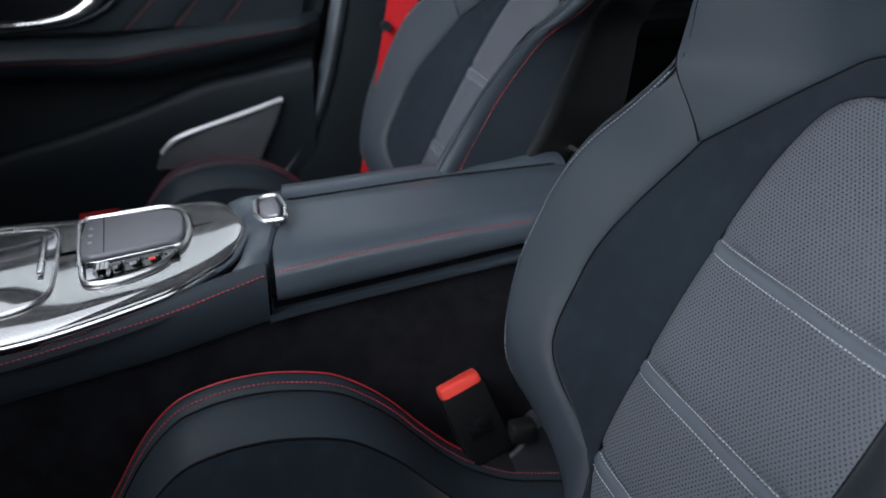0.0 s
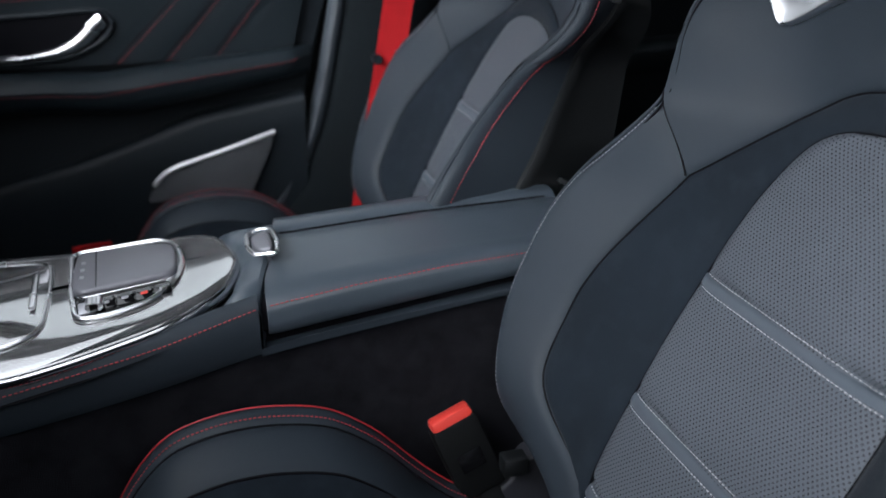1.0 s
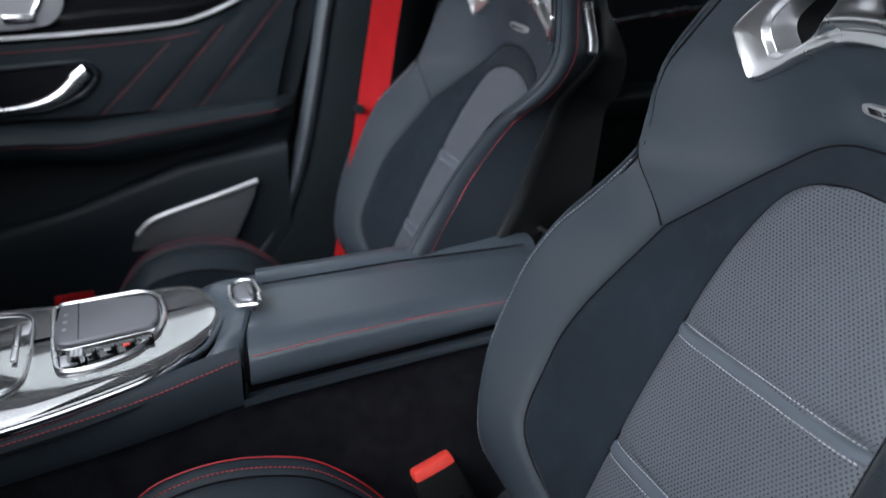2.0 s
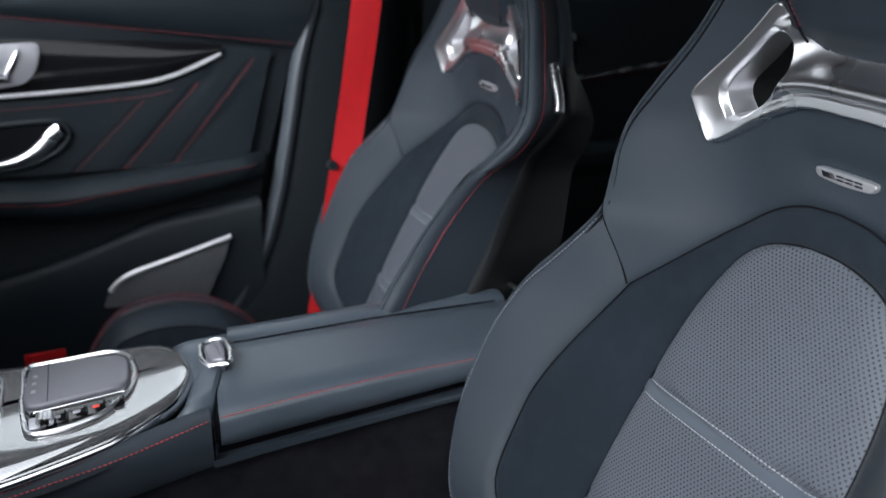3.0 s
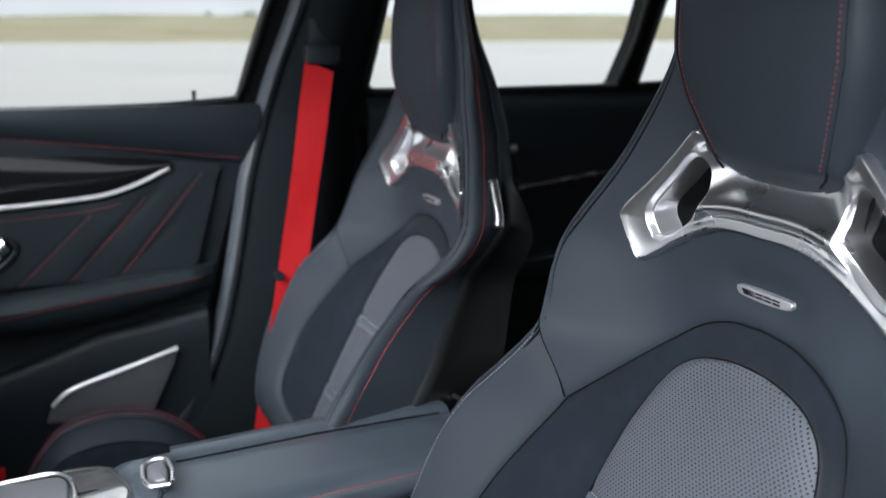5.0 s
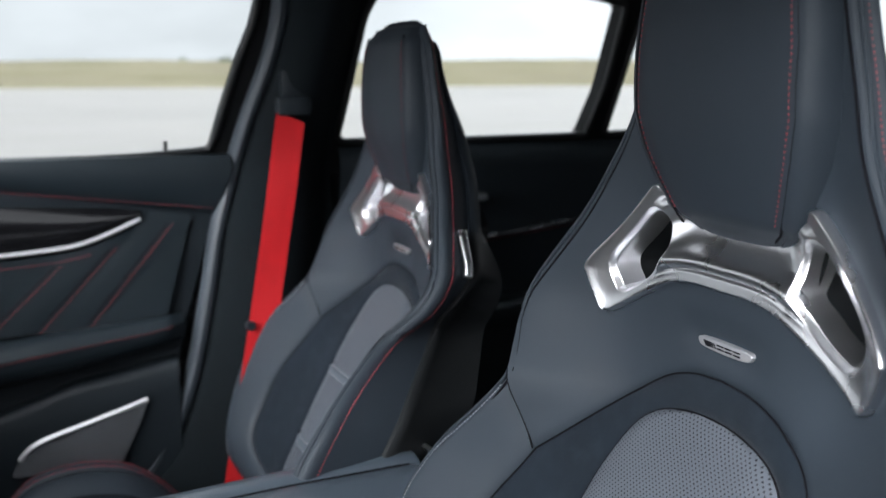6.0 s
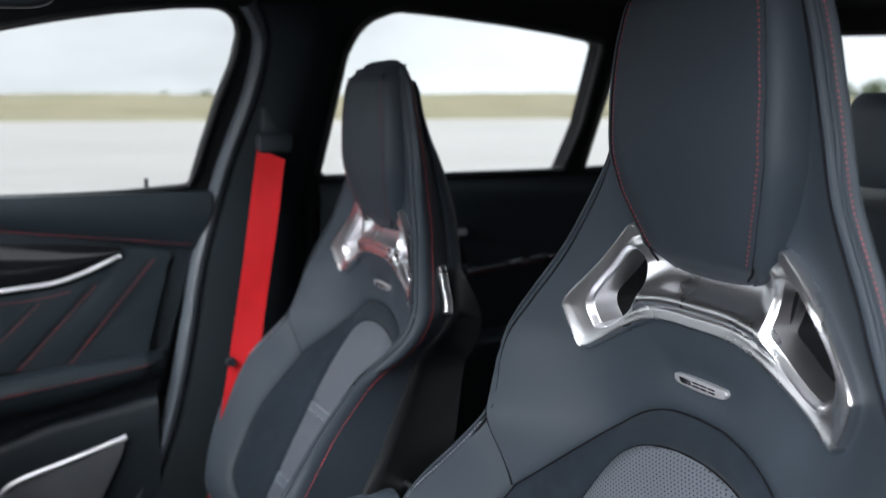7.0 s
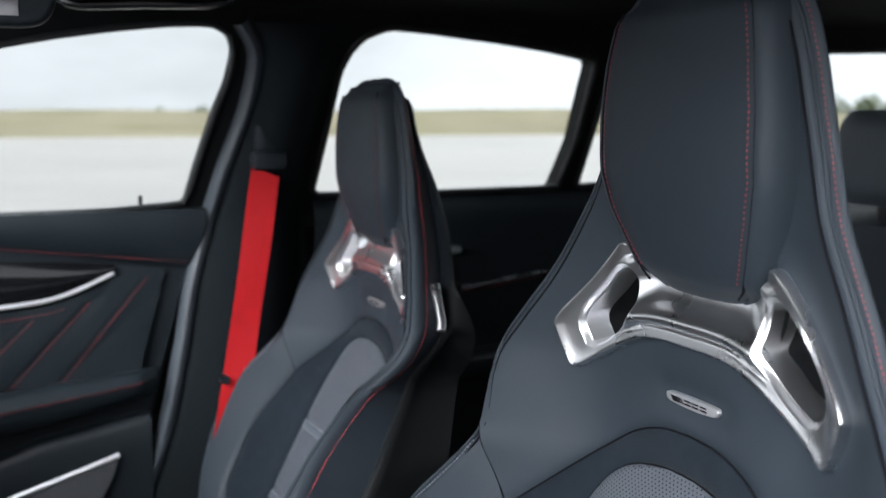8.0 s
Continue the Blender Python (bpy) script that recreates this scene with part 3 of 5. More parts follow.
    for u, w in marks:
        quad = [(u - w + 0.0016, 0.9098), (u + w + 0.0016, 0.9098), (u + w - 0.0016, 0.9056), (u - w - 0.0016, 0.9056)]
        part("mark", slab(quad, 0.0006, -0.0003, 0.0001, lambda a, z, w2: (front + w2, SEAT_Y + a, z)), INK, badge, smooth=False)
    for u in (0.004, -0.0055, -0.0155):
        quad = [(u - 0.0036, 0.9096), (u + 0.0042, 0.9096), (u + 0.0040, 0.9084), (u - 0.0038, 0.9084)]
        part("mark", slab(quad, 0.0006, -0.0003, 0.0001, lambda a, z, w2: (front + w2, SEAT_Y + a, z)), INK, badge, smooth=False)
        quad = [(u - 0.0040, 0.9070), (u + 0.0036, 0.9070), (u + 0.0034, 0.9057), (u - 0.0042, 0.9057)]
        part("mark", slab(quad, 0.0006, -0.0003, 0.0001, lambda a, z, w2: (front + w2, SEAT_Y + a, z)), INK, badge, smooth=False)


def head_pad(seat):
    """The pad for the head: a flat front face with stitched edges and soft sides."""
    zs = [0.996 + (1.2315 - 0.996) * k / 40 for k in range(41)]
    face, rows = [], []
    for z in zs:
        h, x = pad_half(z), pad_front(z)
        end = 0.012 * (1 - ease((z - 0.996) / 0.02)) + 0.008 * ease((z - 1.211) / 0.018)
        row = []
        sec = [(-1.0, 0.050, 0.012), (-1.0, 0.036, 0.015), (-1.0, 0.024, 0.0155), (-1.0, 0.013, 0.013), (-1.0, 0.0065, 0.009), (-1.0, 0.0035, 0.0045), (-1.0, 0.0030, 0.0018), (-1.0, 0.0044, 0.0)]
        most = 0.60 - 0.042 * ease((z - 1.08) / 0.1)
        for s, deep, wide in sec:
            row.append((min(x + deep + end, most), SEAT_Y - h - wide, z))
        for t in np.linspace(-0.97, 0.97, 21):
            row.append((x - 0.004 * (1 - t**4) + 0.004 + end - 0.002 * (1 - t * t), SEAT_Y + h * t, z))
        for s, deep, wide in sec[::-1]:
            row.append((min(x + deep + end, most), SEAT_Y + h + wide, z))
        rows.append(row)
    lid = [(min(p[0] + 0.012, 0.559), p[1] * 0.98 + SEAT_Y * 0.02, p[2] + 0.003) for p in rows[-1]]
    lid2 = [(0.560, p[1] * 0.95 + SEAT_Y * 0.05, p[2] + 0.002) for p in rows[-1]]
    base = [(p[0] + 0.006, p[1] * 0.98 + SEAT_Y * 0.02, p[2] - 0.003) for p in rows[0]]
    base2 = [(p[0] + 0.045, p[1] * 0.96 + SEAT_Y * 0.04, p[2] - 0.0025) for p in rows[0]]
    part("head_pad", loft([base2, base] + rows + [lid, lid2]), LEATHER, seat, "black leather head pad")
    for side in (1, -1):
        line = [(pad_front(z) + 0.0022, SEAT_Y + side * (pad_half(z) - 0.004), z) for z in zs[3:-3]]
        part("stitching", thread(line, 0.0043, 0.0025, 0.00055), HEAD_THREAD, seat, "red stitching")
        groove = [(pad_front(z) + 0.0042, SEAT_Y + side * (pad_half(z) + 0.0012), z) for z in zs[1:-2]]
        part("seam", tube(groove, 0.0011, 6), INK, seat)


crest_z = table([-0.12, -0.064, -0.046, -0.027, 0.002, 0.05, 0.092, 0.135, 0.162, 0.206, 0.247, 0.283, 0.335, 0.42], [0.35, 0.430, 0.468, 0.497, 0.527, 0.540, 0.542, 0.535, 0.527, 0.494, 0.447, 0.412, 0.382, 0.364], 0.012)
floor_z = table([-0.16, -0.10, 0.0, 0.15, 0.35], [0.40, 0.435, 0.44, 0.425, 0.40], 0.03)


def cushion(seat, welt_mat=RED_PIPING):
    xs = np.linspace(-0.10, 0.40, 64)
    def surface(x, v):
        """v: 0 at the middle, 1 at the crest of the side bolster."""
        c, f = crest_z(x), min(floor_z(x), crest_z(x) + 0.06)
        us = [0.0, 0.12, 0.155, 0.203, 0.251]
        zs = [f, f - 0.004, f + 0.1 * (c - f), c - 0.034, c - 0.0125]
        u = float(np.interp(v, [0, 0.5, 0.65, 0.85, 1.0], us))
        return u, float(np.interp(v, [0, 0.5, 0.65, 0.85, 1.0], zs))
    def strip(v0, v1, n, side, puff):
        rows = []
        for x in xs:
            row = []
            for k in range(n + 1):
                s = k / n
                u, z = surface(x, v0 + (v1 - v0) * s)
                row.append((x, SEAT_Y + side * u, z + puff * math.sin(math.pi * s) ** 0.6))
            rows.append(row)
        return loft(rows)
    rows = []
    for x in xs:
        c, f = crest_z(x), min(floor_z(x), crest_z(x) + 0.06)
        rows.append([(x, SEAT_Y + 0.12 * s, f - 0.004 * s * s + 0.004 * (1 - s**4)) for s in np.linspace(-1, 1, 25)])
    part("cushion_panel", loft(rows), CUSHION_GREY, seat, "grey perforated leather cushion panel")
    for side in (1, -1):
        part("cushion_suede", strip(0.5, 0.85, 10, side, 0.003), SUEDE, seat, "black suede cushion flank")
        part("cushion_bolster", strip(0.85, 1.0, 10, side, 0.007), LEATHER, seat, "black leather cushion bolster")
        part("seam", tube([(x, SEAT_Y + side * 0.203, surface(x, 0.85)[1]) for x in xs], 0.0014, 6), INK, seat)
        part("seam", tube([(x, SEAT_Y + side * 0.2508, surface(x, 1.0)[1] + 0.0006) for x in xs], 0.0013, 6), INK, seat)
        outer = []
        for dy, dz in ((0.004, -0.0130), (0.0055, -0.0100), (0.009, -0.0070), (0.015, -0.0042), (0.021, -0.0030), (0.027, -0.0050), (0.031, -0.014), (0.033, -0.05), (0.030, -0.12), (0.02, -0.20)):
            outer.append([(x, SEAT_Y + side * (0.247 + dy), max(crest_z(x) + dz, 0.24)) for x in xs])
        part("cushion_side", loft(outer), LEATHER, seat, "black leather cushion side")
        part("stitching", thread([(x, SEAT_Y + side * 0.2575, crest_z(x) - 0.0058) for x in xs], 0.0046, 0.0031, 0.00075), RED_THREAD, seat, "red stitching")
        part("piping", tube([(x, SEAT_Y + side * 0.271, crest_z(x) - 0.0026) for x in xs], 0.0009, 6), welt_mat, seat, "thin red piping")
    part("seat_base", box(-0.06, 0.42, SEAT_Y - 0.22, SEAT_Y + 0.22, 0.262, 0.36, 0.01), DARK_PLASTIC, seat, "black plastic seat base")


driver_seat = thing("front_seat", (0.2, SEAT_Y, 0.26), "black leather and suede sports seat with grey perforated centre panel", "car seat", "front seats")
backrest(driver_seat)
cushion(driver_seat)
FAR = (0.008, 0.757, -0.046)
passenger_seat = thing("front_seat", (0.2, SEAT_Y, 0.26), "black leather and suede passenger sports seat with grey perforated centre panel", "car seat", "front seats")
deep_bolsters.append(True)
backrest(passenger_seat)
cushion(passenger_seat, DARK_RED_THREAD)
catch = [(seat_x(-0.2, z) + dx, SEAT_Y - rim_half(z) - 0.002, z) for z, dx in zip(np.linspace(0.965, 0.912, 10), np.linspace(0.034, 0.026, 10))]
part("release_lever", tube(catch, 0.0062, 10), SATIN, passenger_seat, "bright silver backrest release lever")
passenger_seat.location = (0.2 + FAR[0], SEAT_Y + FAR[1], 0.26 + FAR[2])


# ---- the car round the seats ----
from mathutils.geometry import tessellate_polygon


def plate(outer, holes, place, thick):
    """A sheet of some thickness with openings through it; outlines in (u, v)."""
    loops = [[Vector((u, v, 0)) for u, v in outer]] + [[Vector((u, v, 0)) for u, v in h] for h in holes]
    flat = [p for lp in loops for p in lp]
    tris = tessellate_polygon(loops)
    n = len(flat)
    verts = [place(p.x, p.y, 0.0) for p in flat] + [place(p.x, p.y, thick) for p in flat]
    faces = [tuple(t) for t in tris] + [tuple(i + n for i in t)[::-1] for t in tris]
    k = 0
    for lp in loops:
        m = len(lp)
        faces += [(k + i, k + (i + 1) % m, n + k + (i + 1) % m, n + k + i) for i in range(m)]
        k += m
    return verts, faces


def closed(points, n):
    return [tuple(p) for p in even(spline(list(points) + [points[0]], 200), n + 1)[:-1]]


def rounded(points, r, steps=5):
    """A polygon with rounded corners."""
    out = []
    m = len(points)
    for i in range(m):
        p, a, b = (np.array(points[k % m], float) for k in (i, i - 1, i + 1))
        da, db = a - p, b - p
        ra = min(r, np.linalg.norm(da) * 0.45)
        rb = min(r, np.linalg.norm(db) * 0.45)
        s, e = p + da / np.linalg.norm(da) * ra, p + db / np.linalg.norm(db) * rb
        for t in np.linspace(0, 1, steps):
            out.append(tuple((1 - t) ** 2 * s + 2 * t * (1 - t) * p + t * t * e))
    return out


def ribbon(points, side, profile):
    """A shaped strip along points; profile: offsets (along side, along out) and out = side x way."""
    rows = []
    pts = [Vector(p) for p in points]
    for i, p in enumerate(pts):
        way = (pts[min(i + 1, len(pts) - 1)] - pts[max(i - 1, 0)]).normalized()
        s = Vector(side)
        s = (s - way * s.dot(way)).normalized()
        o = s.cross(way)
        rows.append([p + s * a + o * b for a, b in profile])
    return loft(rows)


# floor, sill and headliner
tagged(part("floor", box(-1.3, 2.55, 0.12, 1.74, 0.17, 0.215, 0.01), CARPET), "black carpeted cabin floor between the sills", "floor", kind="structure")
roof_rows = []
for x in np.linspace(-0.18, 2.40, 44):
    top = 1.365 - 0.055 * ((x - 0.45) / 1.2) ** 2 if x < 0.45 else 1.365 - 0.025 * ((x - 0.45) / 1.9) ** 2
    roof_rows.append([(x, 0.93 + 0.64 * s, top - (0.055 if x < 1.2 else 0.03) * abs(s) ** 3.5) for s in np.linspace(-1, 1, 31)] + [(x, 0.93 + 0.64 * s, top + 0.05 - 0.05 * abs(s) ** 4) for s in np.linspace(1, -1, 31)])
tagged(part("ceiling", loft(roof_rows, True, True), HEADLINER), "black cloth headliner under the car roof", "headliner", kind="structure")


# ---- the far side: upper body with its window openings ----
def side_y(z):
    return 1.69 - max(0.0, z - 0.97) * 0.45


def on_side(u, v, w):
    return (u, side_y(v) + w, v)


FRONT_WINDOW = [(-0.62, 0.985), (-0.50, 1.06), (-0.33, 1.14), (-0.12, 1.205), (0.058, 1.249), (0.137, 1.265), (0.219, 1.278), (0.304, 1.288), (0.374, 1.291), (0.402, 1.279), (0.411, 1.255), (0.402, 1.205), (0.382, 1.15), (0.358, 1.063), (0.341, 0.993), (0.219, 0.984), (0.043, 0.980), (-0.3, 0.976)]
REAR_WINDOW = [(0.566, 1.001), (0.580, 1.11), (0.592, 1.218), (0.608, 1.256), (0.630, 1.279), (0.674, 1.296), (0.771, 1.291), (0.910, 1.279), (1.034, 1.265), (1.108, 1.253), (1.108, 1.095), (1.090, 1.000), (0.829, 0.998)]
QUARTER_WINDOW = [(1.135, 1.001), (1.142, 1.118), (1.150, 1.245), (1.40, 1.245), (1.40, 1.06), (1.38, 1.01)]
CARGO_WINDOW = [(1.50, 1.010), (1.52, 1.26), (1.56, 1.278), (1.72, 1.284), (1.90, 1.290), (2.10, 1.26), (2.22, 1.17), (2.24, 1.02)]


def opening(points):
    return rounded(points, 0.012, 4)


OUTER = [(-0.95, 0.94), (2.50, 0.94), (2.42, 1.16), (2.25, 1.32), (1.8, 1.37), (1.2, 1.38), (0.7, 1.385), (0.3, 1.375), (-0.1, 1.305), (-0.5, 1.13), (-0.8, 0.99)]
tagged(part("wall_far", plate(OUTER, [opening(FRONT_WINDOW), opening(REAR_WINDOW), opening(QUARTER_WINDOW), opening(CARGO_WINDOW)], on_side, 0.05), BUCKLE_BLACK, smooth=False), "black trimmed window frames of the car side", "car body", kind="structure")
for points, label in ((FRONT_WINDOW, "front"), (REAR_WINDOW, "rear"), (QUARTER_WINDOW, "quarter"), (CARGO_WINDOW, "luggage bay")):
    seal = closed(opening(points), 90)
    tagged(part("trim", tube([on_side(u, v, -0.001) for u, v in seal], 0.006, 8, True), DARK_PLASTIC), f"black rubber seal round the {label} side window", "window seal", kind="structure")

GLASS = bpy.data.materials.new("clear_window_glass")
GLASS.use_nodes = True
gb = GLASS.node_tree.nodes["Principled BSDF"]
gb.inputs["Base Color"].default_value = (0.93, 0.96, 0.95, 1)
gb.inputs["Roughness"].default_value = 0.01
gb.inputs["Transmission Weight"].default_value = 1.0
gb.inputs["IOR"].default_value = 1.02
for points, label, name in ((FRONT_WINDOW, "front", "window_1"), (REAR_WINDOW, "rear", "window_2"), (QUARTER_WINDOW, "quarter", "window_3"), (CARGO_WINDOW, "luggage bay", "window_4")):
    c = np.mean(np.array(points), axis=0)
    grown = [tuple(c + (np.array(p) - c) * 1.012) for p in opening(points)]
    pane = part(name, plate(grown, [], lambda u, v, w: on_side(u, v, w + 0.020), 0.004), GLASS, smooth=False)
    pane.visible_shadow = False
    tagged(pane, f"clear glass of the closed {label} side window", "window", kind="structure")

# B pillar trim, bulging between the doors, with a pale rubber edge in front
LINE = [(0.415, 1.295), (0.438, 1.262), (0.445, 1.225), (0.433, 1.149), (0.401, 1.044), (0.378, 0.953), (0.350, 0.855), (0.327, 0.735), (0.295, 0.595), (0.255, 0.490), (0.19, 0.40), (0.10, 0.33)]
edge = spline(LINE, 70)
rows = []
for (x, z) in edge:
    back = float(np.interp(z, [0.3, 0.6, 0.95, 1.1, 1.3], [0.60, 0.56, 0.555, 0.565, 0.60]))
    y = side_y(z)
    rows.append([(x + 0.006, y + 0.03, z), (x + 0.006, y - 0.004, z)] + [(x + 0.006 + (back - x - 0.006) * s, y - 0.006 - 0.045 * math.sin(math.pi * min(s * 1.1, 1)) ** 0.7 * ease((1.33 - z) / 0.1), z) for s in np.linspace(0.04, 1, 16)] + [(back + 0.004, y + 0.03, z)])
b_pillar = tagged(part("b_pillar", loft(rows), PILLAR), "black cloth-covered trim of the centre pillar behind the door", "car pillar", kind="structure")
tagged(part("trim", ribbon([(x, side_y(z) - 0.010, z) for x, z in edge], (-1, 0, 0), [(-0.016, -0.016), (-0.015, -0.003), (-0.010, 0.006), (-0.003, 0.011), (0.004, 0.012), (0.011, 0.007), (0.015, -0.004), (0.016, -0.014)]), RUBBER), "grey-black rubber door seal along the pillar", "door seal", kind="structure")


# ---- the passenger door ----
door = thing("passenger_door", (-0.1, 1.72, 0.30), "closed black leather-lined car door with slim chrome trim", "car door")
front_x = -0.95
rear_line = [(0.372, 0.965), (0.345, 0.90), (0.318, 0.80), (0.285, 0.68), (0.255, 0.566), (0.225, 0.478), (0.185, 0.405), (0.14, 0.36)]


def door_x(z):
    return float(np.interp(z, [p[1] for p in rear_line[::-1]], [p[0] for p in rear_line[::-1]]))


def door_skin(z):
    """How far the lining stands out towards the seats at a height."""
    return float(np.interp(z, [0.26, 0.36, 0.50, 0.60, 0.66, 0.70, 0.83, 0.875, 0.93, 0.96, 0.975, 0.985], [1.70, 1.69, 1.69, 1.70, 1.70, 1.70, 1.692, 1.690, 1.676, 1.674, 1.680, 1.70]))


def lining(zs, stand, n=40, tail=0.006):
    rows = []
    for z in zs:
        end = door_x(z)
        row = [(front_x + (end - front_x) * s, door_skin(z) - stand, z) for s in np.linspace(0, 1, n)]
        row += [(end + tail * 0.7, door_skin(z) - stand + 0.004, z), (end + tail, door_skin(z) - stand + 0.012, z), (end + tail, door_skin(z) + 0.03, z)]
        rows.append(row)
    return loft(rows)


def slant(x):
    """Height of the seam under the shoulder of the door."""
    return 0.930 - 0.128 * (x + 0.05) if x > -0.3 else 0.962


part("door_body", lining(np.r_[np.linspace(0.26, 0.95, 40)], 0.0), SOFT_PLASTIC, door, "black door lining")
# padded shoulder below the window
rows = []
for x in np.linspace(front_x, 0.372, 60):
    lo = min(slant(x), 0.955)
    row = []
    for s in np.linspace(0, 1, 16):
        z = lo + (0.984 - lo) * s
        a = math.sin(math.pi * min(s * 0.62 + 0.06, 1))
        row.append((min(x, door_x(min(z, 0.965)) + 0.004), 1.697 - 0.034 * a ** 0.6, z))
    row.append((row[-1][0], 1.715, 0.986))
    rows.append(row)
part("shoulder_pad", loft(rows), DOOR_LEATHER, door, "padded black leather door shoulder")
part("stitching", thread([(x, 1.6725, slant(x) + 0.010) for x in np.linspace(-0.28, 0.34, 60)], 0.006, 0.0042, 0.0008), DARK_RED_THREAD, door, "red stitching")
# lacquered trim strip with the chrome line under it
CHROME_LINE = [(-0.80, 0.820), (-0.40, 0.818), (-0.136, 0.822), (-0.007, 0.827), (0.09, 0.834), (0.13, 0.842), (0.167, 0.855), (0.216, 0.877)]
line = spline(CHROME_LINE, 70)
rows = []
for x, z in line:
    top = max(min(slant(x) - 0.004, 0.950), z + 0.001)
    rows.append([(x, 1.688 - 0.010 * math.sin(math.pi * (0.12 + 0.76 * s)), z + (top - z) * s) for s in np.linspace(0, 1, 10)])
part("trim_strip", loft(rows), GLOSS_BLACK, door, "dark lacquered trim strip")
rim = [(-0.0042, -0.002), (-0.0038, 0.003), (-0.0015, 0.0055), (0.0015, 0.0055), (0.0038, 0.003), (0.0042, -0.002)]
strip_points = [(x, 1.684, z) for x, z in line]
part("chrome_strip", ribbon(strip_points, (0, 0, -1), rim), BRIGHT, door, "slim chrome strip")
part("stitching", thread([(x, 1.6828, z - 0.022) for x, z in line[:-6]], 0.006, 0.0042, 0.0009), DARK_RED_THREAD, door, "red stitching")
# diagonal quilting in the leather panel
rows = []
for k in range(24):
    s = k / 23
    lo_z = 0.690
    row = []
    for i in range(50):
        x = -0.42 + 0.72 * i / 49
        top = float(np.interp(x, line[:, 0], line[:, 1])) - 0.010 if x < 0.21 else slant(x) - 0.006
        z = lo_z + (top - lo_z) * s
        xx = min(x, door_x(z) - 0.038)
        fold = 0.0
        for x0, x1 in ((-0.041, 0.070), (0.038, 0.160), (0.117, 0.253)):
            at = x0 + (x1 - x0) * (z - 0.690) / 0.12
            fold += math.exp(-(((xx - at) / 0.005) ** 2))
        row.append((xx, 1.684 + 0.0035 * fold, z))
    rows.append(row)
part("quilted_panel", loft(rows), DOOR_LEATHER, door, "black leather panel with diagonal quilting")
for x0, x1, z1 in ((-0.046, 0.075, 0.805), (0.033, 0.165, 0.830), (0.112, 0.262, 0.868)):
    for d in (0.0, 0.010):
        pts = [(x0 + d + (x1 - x0) * s, 1.6832 if d else 1.6836, 0.690 + (z1 - 0.690) * s) for s in np.linspace(0, 1, 14)]
        part("stitching", thread(pts, 0.0058, 0.0044, 0.0010), DARK_RED_THREAD if d else INK, door, "red stitching" if d else "black stitching")
part("seam", tube([(0.304, 1.688, 0.868), (0.268, 1.690, 0.79), (0.229, 1.692, 0.704)], 0.0022, 6), INK, door)
# armrest, sweeping back to the pillar
rows = []
for x in np.linspace(front_x, 0.282, 70):
    top = float(np.interp(x, [-0.95, -0.4, -0.149, -0.066, 0.022, 0.112, 0.205, 0.272], [0.70, 0.69, 0.681, 0.676, 0.684, 0.691, 0.696, 0.700]))
    low = float(np.interp(x, [-0.95, -0.4, -0.155, -0.029, 0.107, 0.27], [0.62, 0.622, 0.628, 0.617, 0.634, 0.660]))
    out = float(np.interp(x, [-0.95, -0.1, 0.12, 0.25, 0.285], [0.088, 0.085, 0.066, 0.048, 0.012]))
    row = []
    for s, a in ((0.0, 0.0), (0.55, 0.004), (0.78, 0.000), (0.92, -0.010), (1.0, -0.28), (0.985, -0.55), (0.90, -0.85), (0.72, -1.0), (0.4, -1.06), (0.0, -1.1)):
        z = top + a if a >= -0.02 else top + a * (top - low)
        row.append((x, 1.700 - out * s, z))
    rows.append(row)
part("door_armrest", loft(rows), DOOR_LEATHER, door, "padded black leather door armrest")
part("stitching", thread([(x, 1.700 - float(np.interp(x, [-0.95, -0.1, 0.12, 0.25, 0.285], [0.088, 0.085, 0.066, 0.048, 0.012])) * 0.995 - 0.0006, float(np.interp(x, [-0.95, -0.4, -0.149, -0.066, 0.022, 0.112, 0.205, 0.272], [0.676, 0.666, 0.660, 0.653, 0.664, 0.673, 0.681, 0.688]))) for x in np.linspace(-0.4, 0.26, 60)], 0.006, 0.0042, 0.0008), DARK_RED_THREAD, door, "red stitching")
# lower lining with its swept ledge above the pocket
LEDGE = [(-0.95, 0.40), (-0.4, 0.468), (-0.177, 0.513), (-0.085, 0.536), (0.03, 0.574), (0.07, 0.588), (0.098, 0.595), (0.18, 0.607), (0.265, 0.622)]
ledge = spline(LEDGE, 60)
rows = []
for x, z in ledge:
    rows.append([(x, 1.700, z + 0.004), (x, 1.676, z + 0.003), (x, 1.668, z - 0.002), (x, 1.664, z - 0.012), (x, 1.664, z - 0.05)] + [(x - 0.0 if s < 0.5 else x, 1.664 + 0.012 * s, z - 0.05 - (z - 0.05 - 0.26) * s) for s in (0.3, 0.6, 1.0)])
part("lower_lining", loft(rows), SOFT_PLASTIC, door, "black plastic lower door lining")
# loudspeaker grille with a bright upper edge
SPK = [(x - 0.004, z + 0.011) for x, z in [(-0.012, 0.440), (0.001, 0.471), (0.020, 0.490), (0.045, 0.502), (0.101, 0.518), (0.160, 0.535), (0.213, 0.551), (0.205, 0.520), (0.185, 0.480), (0.165, 0.440)]]
grille_mat = material("fine_grey_speaker_mesh", (0.22, 0.23, 0.25), 0.45, metal=0.4, vary=0.08)
add_perforation(grille_mat, 0.0040, "X", "Z", 0.3)
part("speaker_grille", slab(rounded(SPK, 0.006, 3), 0.012, -0.003, 0.002, lambda u, v, w: (u, 1.660 + w, v)), grille_mat, door, "grey perforated loudspeaker grille")
bright = spline(SPK[1:7], 40)
